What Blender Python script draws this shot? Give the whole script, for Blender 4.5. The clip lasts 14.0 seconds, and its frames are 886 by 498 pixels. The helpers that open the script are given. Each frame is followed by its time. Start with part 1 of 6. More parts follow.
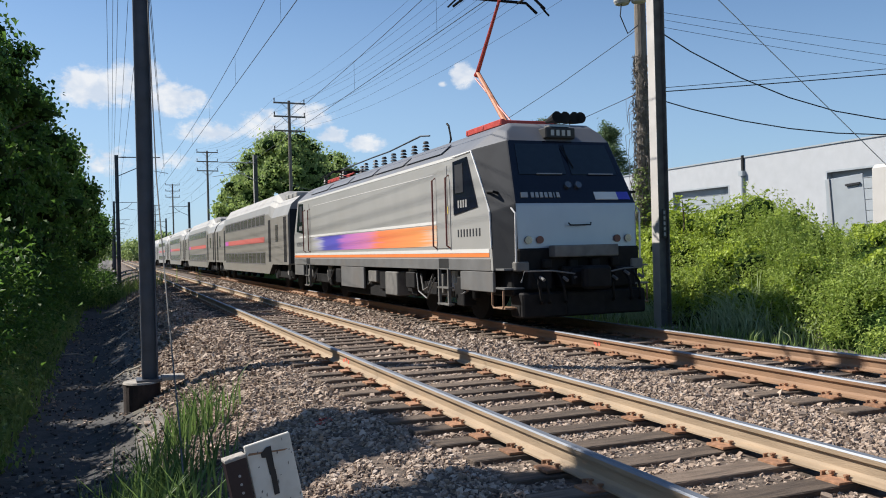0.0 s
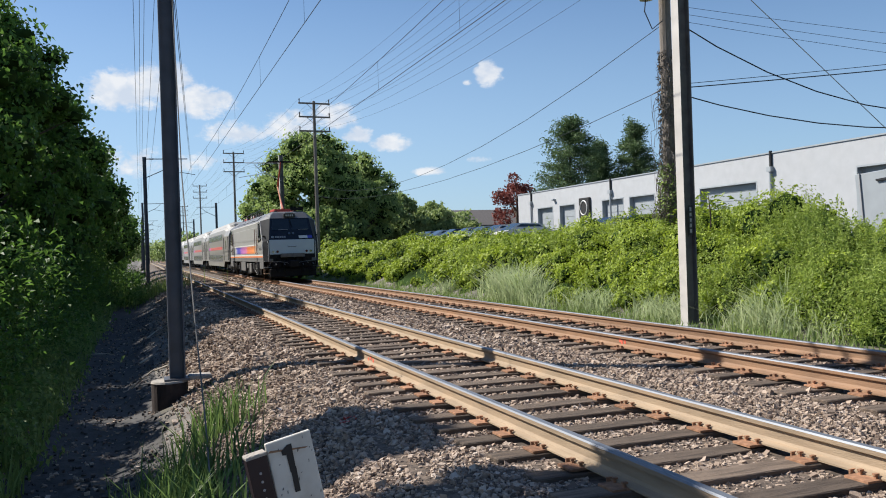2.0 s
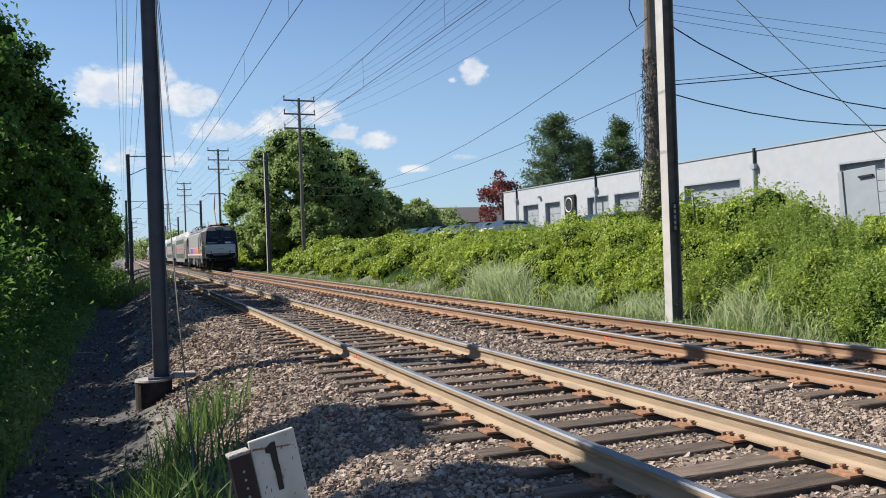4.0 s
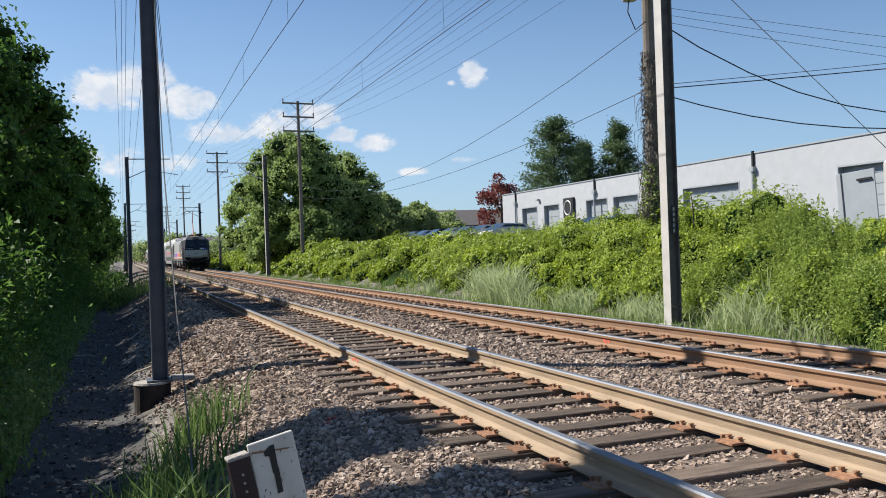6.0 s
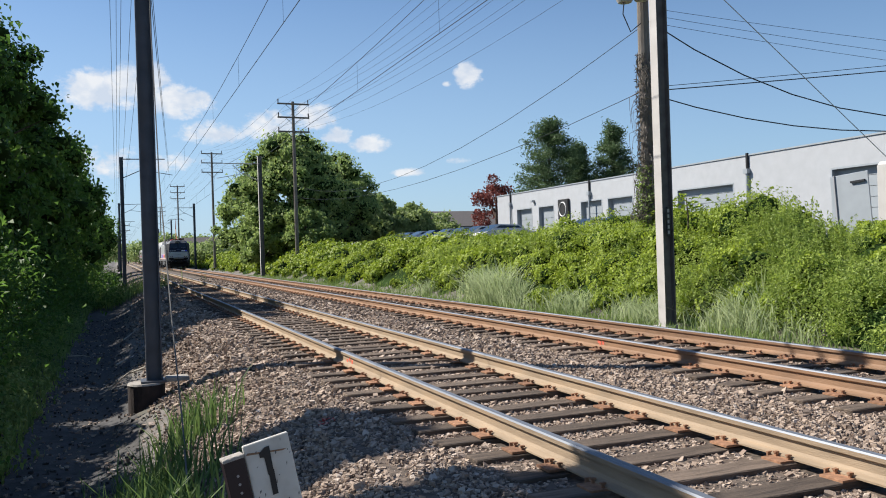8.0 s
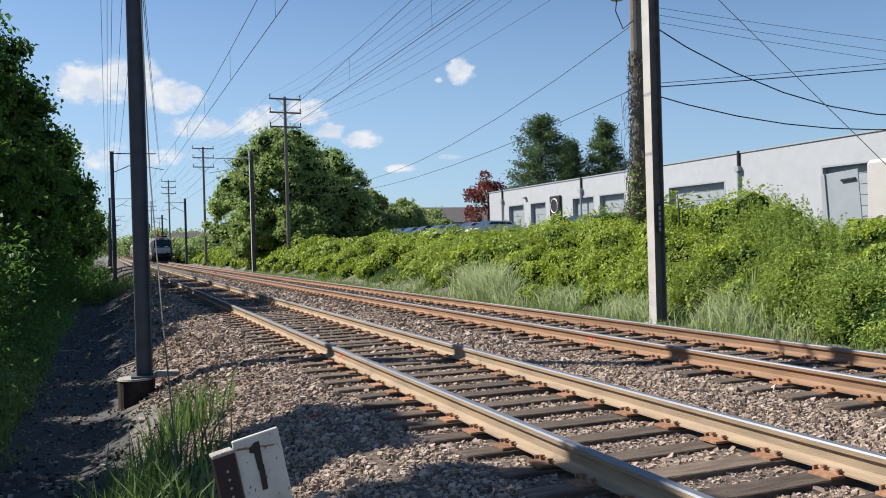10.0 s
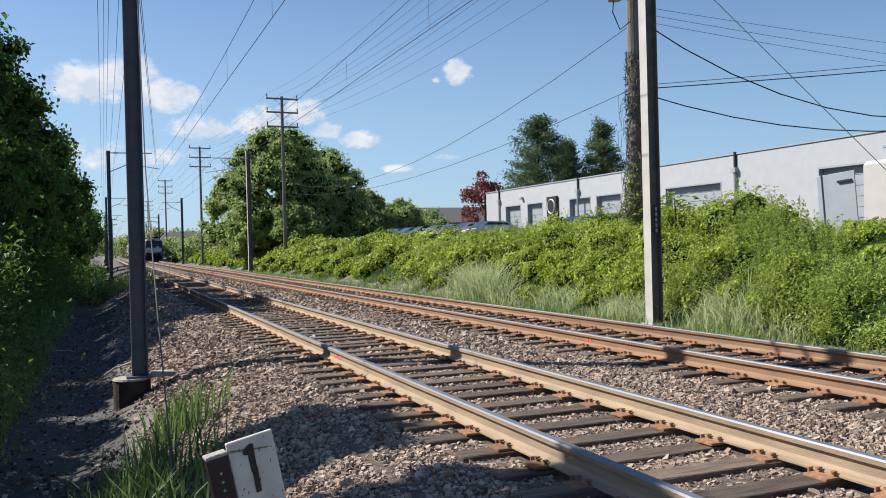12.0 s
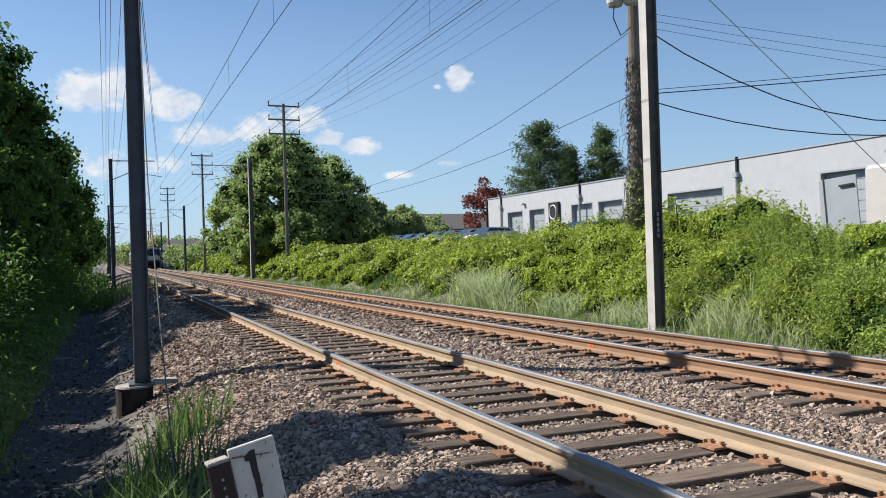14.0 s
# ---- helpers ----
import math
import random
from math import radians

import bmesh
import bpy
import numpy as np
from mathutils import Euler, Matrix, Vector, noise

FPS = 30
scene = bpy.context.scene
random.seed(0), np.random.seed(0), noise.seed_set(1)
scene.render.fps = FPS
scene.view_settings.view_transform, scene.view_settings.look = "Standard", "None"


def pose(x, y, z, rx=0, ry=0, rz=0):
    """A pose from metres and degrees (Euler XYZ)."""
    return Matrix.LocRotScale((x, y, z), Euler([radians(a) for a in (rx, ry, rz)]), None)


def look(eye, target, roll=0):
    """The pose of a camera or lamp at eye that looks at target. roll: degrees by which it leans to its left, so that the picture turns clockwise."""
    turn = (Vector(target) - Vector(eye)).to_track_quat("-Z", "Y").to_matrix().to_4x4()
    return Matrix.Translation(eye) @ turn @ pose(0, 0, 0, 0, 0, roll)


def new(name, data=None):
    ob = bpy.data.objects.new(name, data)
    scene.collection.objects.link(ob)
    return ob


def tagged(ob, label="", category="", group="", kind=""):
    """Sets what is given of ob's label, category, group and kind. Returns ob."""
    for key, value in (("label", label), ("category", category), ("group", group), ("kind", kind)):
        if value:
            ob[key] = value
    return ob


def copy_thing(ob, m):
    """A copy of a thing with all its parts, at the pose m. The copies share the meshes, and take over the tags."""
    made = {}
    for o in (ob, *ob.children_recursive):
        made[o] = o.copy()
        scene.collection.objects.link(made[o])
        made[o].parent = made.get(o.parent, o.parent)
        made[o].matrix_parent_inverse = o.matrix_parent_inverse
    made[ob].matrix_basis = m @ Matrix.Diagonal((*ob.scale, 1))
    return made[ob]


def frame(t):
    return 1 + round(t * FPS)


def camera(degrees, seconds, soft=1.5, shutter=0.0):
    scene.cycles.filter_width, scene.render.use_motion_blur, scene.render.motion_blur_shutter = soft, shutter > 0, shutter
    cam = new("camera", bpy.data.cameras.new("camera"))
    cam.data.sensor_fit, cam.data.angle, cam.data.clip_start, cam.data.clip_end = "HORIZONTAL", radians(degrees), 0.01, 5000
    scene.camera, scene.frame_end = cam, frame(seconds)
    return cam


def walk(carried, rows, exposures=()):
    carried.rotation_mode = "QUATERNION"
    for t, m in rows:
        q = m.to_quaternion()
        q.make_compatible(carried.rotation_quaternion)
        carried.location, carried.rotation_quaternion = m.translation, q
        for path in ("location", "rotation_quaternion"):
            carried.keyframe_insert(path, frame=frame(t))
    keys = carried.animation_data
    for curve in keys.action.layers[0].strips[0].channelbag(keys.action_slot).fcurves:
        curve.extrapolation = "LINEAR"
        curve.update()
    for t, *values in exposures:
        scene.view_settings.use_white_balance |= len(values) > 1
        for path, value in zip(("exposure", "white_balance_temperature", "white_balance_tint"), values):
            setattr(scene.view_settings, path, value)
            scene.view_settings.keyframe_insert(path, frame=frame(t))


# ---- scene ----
cam = camera(55.2, 14.0, 1.0)
TRAIN_X = 7.463          # centre line of the far track
NEAR_X = 3.672           # centre line of the near track


def train_front(t):
    """Where the locomotive's face stands along the track at t seconds."""
    return 12.72 + 16.72 * t - 0.4427 * t ** 2 - 0.0133 * t ** 3 + 0.000812 * t ** 4


walk(cam, [
    (0, pose(-0.044, 0.005, 1.386, 90.003, 1.486, -21.409)),
    (0.1, pose(-0.044, 0.010, 1.387, 90.085, 1.492, -20.048)),
    (0.2, pose(-0.044, 0.010, 1.387, 90.140, 1.497, -19.129)),
    (0.3, pose(-0.044, 0.010, 1.387, 90.178, 1.503, -18.482)),
    (0.4, pose(-0.044, 0.010, 1.387, 90.200, 1.508, -18.125)),
    (0.5, pose(-0.045, 0.015, 1.388, 90.207, 1.514, -18.006)),
    (1, pose(-0.046, -0.014, 1.387, 90.284, 1.858, -18.286)),
    (1.5, pose(-0.027, -0.005, 1.382, 90.131, 1.909, -19.075)),
    (2, pose(-0.019, -0.002, 1.381, 89.971, 1.881, -19.680)),
    (2.5, pose(-0.012, 0.012, 1.378, 89.843, 1.918, -20.175)),
    (3, pose(-0.011, 0.002, 1.377, 89.768, 1.942, -20.509)),
    (5.5, pose(-0.010, 0.003, 1.379, 89.850, 2.004, -20.690)),
    (6, pose(-0.012, 0.000, 1.379, 89.947, 1.982, -20.718)),
    (6.5, pose(-0.017, -0.001, 1.383, 90.034, 1.890, -20.824)),
    (7, pose(-0.015, -0.011, 1.381, 90.072, 1.888, -20.915)),
    (7.5, pose(-0.013, 0.001, 1.380, 90.036, 1.829, -21.007)),
    (8, pose(-0.016, 0.001, 1.381, 90.003, 1.836, -21.072)),
    (10.5, pose(-0.010, 0.004, 1.379, 89.645, 1.510, -21.737)),
    (11, pose(-0.006, -0.004, 1.383, 89.597, 1.452, -21.799)),
    (11.5, pose(-0.006, -0.003, 1.385, 89.643, 1.381, -21.840)),
    (12, pose(-0.003, 0.008, 1.385, 89.735, 1.453, -21.842)),
    (12.5, pose(-0.002, -0.004, 1.381, 89.892, 1.541, -21.791)),
    (13, pose(-0.002, 0.002, 1.380, 90.035, 1.610, -21.759)),
    (13.5, pose(-0.003, -0.009, 1.387, 90.115, 1.679, -21.718)),
    (14, pose(-0.000, -0.000, 1.381, 90.166, 1.728, -21.694)),
])

# ---- light ----
SUN_UP = radians(43.5)
SUN = Vector((-0.79 * math.cos(SUN_UP), 0.613 * math.cos(SUN_UP), math.sin(SUN_UP))).normalized()
sun = new("sun", bpy.data.lights.new("sun", "SUN"))
sun.data.energy, sun.data.angle, sun.data.color = 5.0, radians(0.53), (1.0, 0.945, 0.87)
sun.matrix_world = look((0, 0, 60), Vector((0, 0, 60)) - SUN)
scene.view_settings.exposure = 0.62


def build_world():
    world = bpy.data.worlds.new("sky")
    scene.world = world
    world.use_nodes = True
    nt = world.node_tree
    nt.nodes.clear()
    N, L = nt.nodes.new, nt.links.new
    out, bg = N("ShaderNodeOutputWorld"), N("ShaderNodeBackground")
    L(bg.outputs[0], out.inputs[0])
    sky = N("ShaderNodeTexSky")
    sky.sky_type = "NISHITA"
    sky.sun_disc = False
    sky.sun_elevation, sky.sun_rotation = SUN_UP, math.atan2(SUN.x, SUN.y)
    sky.air_density, sky.dust_density, sky.ozone_density = 1.0, 0.4, 3.0
    bg.inputs[1].default_value = 0.0655

    def mth(op, a, b=None, c=None):
        n = N("ShaderNodeMath")
        n.operation = op
        for i, v in enumerate((a, b, c)):
            if v is None:
                continue
            if isinstance(v, (int, float)):
                n.inputs[i].default_value = v
            else:
                L(v, n.inputs[i])
        return n.outputs[0]

    tc, sep = N("ShaderNodeTexCoord"), N("ShaderNodeSeparateXYZ")
    L(tc.outputs["Generated"], sep.inputs[0])
    az = mth("MULTIPLY", mth("ARCTAN2", sep.outputs[0], sep.outputs[1]), 57.2958)
    el = mth("MULTIPLY", mth("ARCSINE", sep.outputs[2]), 57.2958)
    # cumulus: azimuth, elevation, half width, half height, weight
    clouds = [(-0.7, 10.4, 2.9, 1.8, 1.0), (1.8, 10.9, 2.6, 1.7, 1.0), (4.2, 9.8, 2.4, 1.4, 1.0), (-0.5, 6.0, 3.0, 1.4, 0.5),
              (6.0, 7.9, 2.6, 1.0, 0.75), (9.8, 8.3, 2.2, 1.3, 0.85), (12.6, 9.0, 2.0, 1.2, 0.8), (14.2, 7.7, 1.3, 0.8, 0.9),
              (16.4, 7.1, 1.7, 0.8, 1.0), (23.15, 11.4, 1.15, 1.15, 1.0), (21.7, 11.0, 0.4, 0.3, 0.8), (18.9, 5.2, 1.3, 0.4, 0.6),
              (3.0, 6.0, 3.0, 0.9, 0.5), (40.0, 30.0, 9.0, 4.0, 0.8), (-40.0, 25.0, 12.0, 4.0, 0.9), (120.0, 20.0, 14.0, 5.0, 0.9),
              (190.0, 16.0, 14.0, 4.0, 0.9), (-110.0, 20.0, 12.0, 5.0, 0.9), (22.3, 5.9, 0.9, 0.3, 0.5)]
    total = None
    for a, b, sa, sb, w in clouds:
        da = mth("POWER", mth("DIVIDE", mth("SUBTRACT", az, a), sa), 2.0)
        dn = mth("DIVIDE", mth("SUBTRACT", el, b), sb)
        db = mth("POWER", mth("MAXIMUM", mth("MULTIPLY", dn, 1.0), mth("MULTIPLY", dn, -1.35)), 2.0)
        m = mth("MULTIPLY", mth("MAXIMUM", mth("SUBTRACT", 1.0, mth("ADD", da, db)), 0.0), w)
        total = m if total is None else mth("MAXIMUM", total, m)
    warp = N("ShaderNodeCombineXYZ")
    L(mth("MULTIPLY", az, 1.0), warp.inputs[0])
    L(mth("MULTIPLY", el, 1.35), warp.inputs[1])
    noise_a = N("ShaderNodeTexNoise")
    noise_a.inputs["Scale"].default_value, noise_a.inputs["Detail"].default_value = 0.9, 9.0
    noise_a.inputs["Roughness"].default_value = 0.62
    L(warp.outputs[0], noise_a.inputs["Vector"])
    dens = mth("ADD", total, mth("MULTIPLY", mth("SUBTRACT", noise_a.outputs["Fac"], 0.56), 2.3))
    has = mth("MULTIPLY", mth("GREATER_THAN", total, 0.0), 1.0)
    ramp = N("ShaderNodeMapRange")
    ramp.interpolation_type = "SMOOTHSTEP"
    ramp.inputs[1].default_value, ramp.inputs[2].default_value = -0.08, 0.7
    L(dens, ramp.inputs[0])
    mask = mth("MULTIPLY", mth("MULTIPLY", ramp.outputs[0], has), 0.9)
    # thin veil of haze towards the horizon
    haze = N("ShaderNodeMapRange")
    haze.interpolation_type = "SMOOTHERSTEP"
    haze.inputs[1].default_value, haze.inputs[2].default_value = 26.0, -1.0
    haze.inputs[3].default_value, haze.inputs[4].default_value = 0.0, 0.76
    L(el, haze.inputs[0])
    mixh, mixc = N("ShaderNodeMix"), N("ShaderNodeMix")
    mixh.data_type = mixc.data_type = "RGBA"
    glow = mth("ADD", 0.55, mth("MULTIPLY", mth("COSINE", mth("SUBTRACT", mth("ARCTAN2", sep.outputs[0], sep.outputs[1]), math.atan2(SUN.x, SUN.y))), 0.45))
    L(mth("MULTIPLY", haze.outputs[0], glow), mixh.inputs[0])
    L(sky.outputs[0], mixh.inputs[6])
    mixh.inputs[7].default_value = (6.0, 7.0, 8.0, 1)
    L(mask, mixc.inputs[0])
    tint = N("ShaderNodeMix")
    tint.data_type, tint.blend_type = "RGBA", "MULTIPLY"
    tint.inputs[0].default_value = 1.0
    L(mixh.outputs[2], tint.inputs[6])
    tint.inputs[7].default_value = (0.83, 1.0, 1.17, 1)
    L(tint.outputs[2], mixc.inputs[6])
    # sunlit billows and greyer hollows
    noise_b, shade, body = N("ShaderNodeTexNoise"), N("ShaderNodeMapRange"), N("ShaderNodeMix")
    noise_b.inputs["Scale"].default_value, noise_b.inputs["Detail"].default_value = 0.62, 6.0
    L(warp.outputs[0], noise_b.inputs["Vector"])
    shade.inputs[1].default_value, shade.inputs[2].default_value = 0.38, 0.6
    L(noise_b.outputs["Fac"], shade.inputs[0])
    body.data_type = "RGBA"
    L(shade.outputs[0], body.inputs[0])
    body.inputs[6].default_value, body.inputs[7].default_value = (6.6, 7.3, 8.4, 1), (9.0, 9.1, 9.3, 1)
    L(body.outputs[2], mixc.inputs[7])
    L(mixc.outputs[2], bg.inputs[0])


build_world()


# ---- materials ----
def material(name, base, rough=0.6, metal=0.0, scale=8.0, vary=0.25, bump=0.0, bump_scale=60.0, tint=None, stain=0.0, stain_scale=1.2,
             stain_colour=(0.1, 0.06, 0.04), island=0.0, per_object=0.0, stretch=(1, 1, 1), gloss=0.5):
    """Base colour with grain, stains and relief, in object space at real size."""
    m = bpy.data.materials.new(name)
    m.use_nodes = True
    nt = m.node_tree
    N, L = nt.nodes.new, nt.links.new
    bsdf = nt.nodes["Principled BSDF"]
    bsdf.inputs["Roughness"].default_value, bsdf.inputs["Metallic"].default_value = rough, metal
    bsdf.inputs["Specular IOR Level"].default_value = gloss
    tc, mp = N("ShaderNodeTexCoord"), N("ShaderNodeMapping")
    mp.inputs["Scale"].default_value = stretch
    L(tc.outputs["Object"], mp.inputs[0])
    grain = N("ShaderNodeTexNoise")
    grain.inputs["Scale"].default_value, grain.inputs["Detail"].default_value = scale, 6
    L(mp.outputs[0], grain.inputs["Vector"])
    ramp = N("ShaderNodeValToRGB")
    lo = [c * (1 - vary) for c in base]
    hi = [min(1, c * (1 + vary)) for c in (tint or base)]
    ramp.color_ramp.elements[0].position, ramp.color_ramp.elements[1].position = 0.3, 0.7
    ramp.color_ramp.elements[0].color, ramp.color_ramp.elements[1].color = (*lo, 1), (*hi, 1)
    L(grain.outputs["Fac"], ramp.inputs[0])
    colour = ramp.outputs[0]
    if stain:
        sn = N("ShaderNodeTexNoise")
        sn.inputs["Scale"].default_value, sn.inputs["Detail"].default_value = stain_scale, 5
        L(mp.outputs[0], sn.inputs["Vector"])
        sr = N("ShaderNodeMapRange")
        sr.inputs[1].default_value, sr.inputs[2].default_value, sr.inputs[4].default_value = 0.48, 0.72, stain
        L(sn.outputs["Fac"], sr.inputs[0])
        mx = N("ShaderNodeMix")
        mx.data_type = "RGBA"
        L(sr.outputs[0], mx.inputs[0])
        L(colour, mx.inputs[6])
        mx.inputs[7].default_value = (*stain_colour, 1)
        colour = mx.outputs[2]
    for amount, node, socket in ((island, "ShaderNodeNewGeometry", "Random Per Island"), (per_object, "ShaderNodeObjectInfo", "Random")):
        if amount:
            src, mr = N(node), N("ShaderNodeMapRange")
            mr.inputs[3].default_value, mr.inputs[4].default_value = 1 - amount, 1 + amount
            L(src.outputs[socket], mr.inputs[0])
            hsv = N("ShaderNodeHueSaturation")
            L(mr.outputs[0], hsv.inputs["Value"])
            L(colour, hsv.inputs["Color"])
            colour = hsv.outputs[0]
    L(colour, bsdf.inputs["Base Color"])
    if bump:
        bn, bp = N("ShaderNodeTexNoise"), N("ShaderNodeBump")
        bn.inputs["Scale"].default_value, bn.inputs["Detail"].default_value = bump_scale, 4
        L(mp.outputs[0], bn.inputs["Vector"])
        bp.inputs["Strength"].default_value, bp.inputs["Distance"].default_value = bump, 0.02
        L(bn.outputs["Fac"], bp.inputs["Height"])
        L(bp.outputs[0], bsdf.inputs["Normal"])
    return m


def leaf_material(name, dark, light, through_light=0.35, rough=0.5):
    """Foliage: each leaf its own shade, light shining through."""
    m = bpy.data.materials.new(name)
    m.use_nodes = True
    nt = m.node_tree
    N, L = nt.nodes.new, nt.links.new
    bsdf, out = nt.nodes["Principled BSDF"], nt.nodes["Material Output"]
    bsdf.inputs["Roughness"].default_value = rough
    bsdf.inputs["Specular IOR Level"].default_value = 0.3
    geo, ramp, tc, patch = N("ShaderNodeNewGeometry"), N("ShaderNodeValToRGB"), N("ShaderNodeTexCoord"), N("ShaderNodeTexNoise")
    patch.inputs["Scale"].default_value, patch.inputs["Detail"].default_value = 0.55, 3
    L(tc.outputs["Object"], patch.inputs["Vector"])
    add = N("ShaderNodeMath")
    add.operation = "MULTIPLY_ADD"
    L(geo.outputs["Random Per Island"], add.inputs[0])
    add.inputs[1].default_value = 0.55
    mr = N("ShaderNodeMapRange")
    mr.inputs[1].default_value, mr.inputs[2].default_value, mr.inputs[4].default_value = 0.3, 0.7, 0.45
    L(patch.outputs["Fac"], mr.inputs[0])
    L(mr.outputs[0], add.inputs[2])
    ramp.color_ramp.elements[0].color, ramp.color_ramp.elements[1].color = (*dark, 1), (*light, 1)
    L(add.outputs[0], ramp.inputs[0])
    L(ramp.outputs[0], bsdf.inputs["Base Color"])
    tl, mx = N("ShaderNodeBsdfTranslucent"), N("ShaderNodeMixShader")
    L(ramp.outputs[0], tl.inputs[0])
    mx.inputs[0].default_value = through_light
    L(bsdf.outputs[0], mx.inputs[1])
    L(tl.outputs[0], mx.inputs[2])
    L(mx.outputs[0], out.inputs[0])
    return m


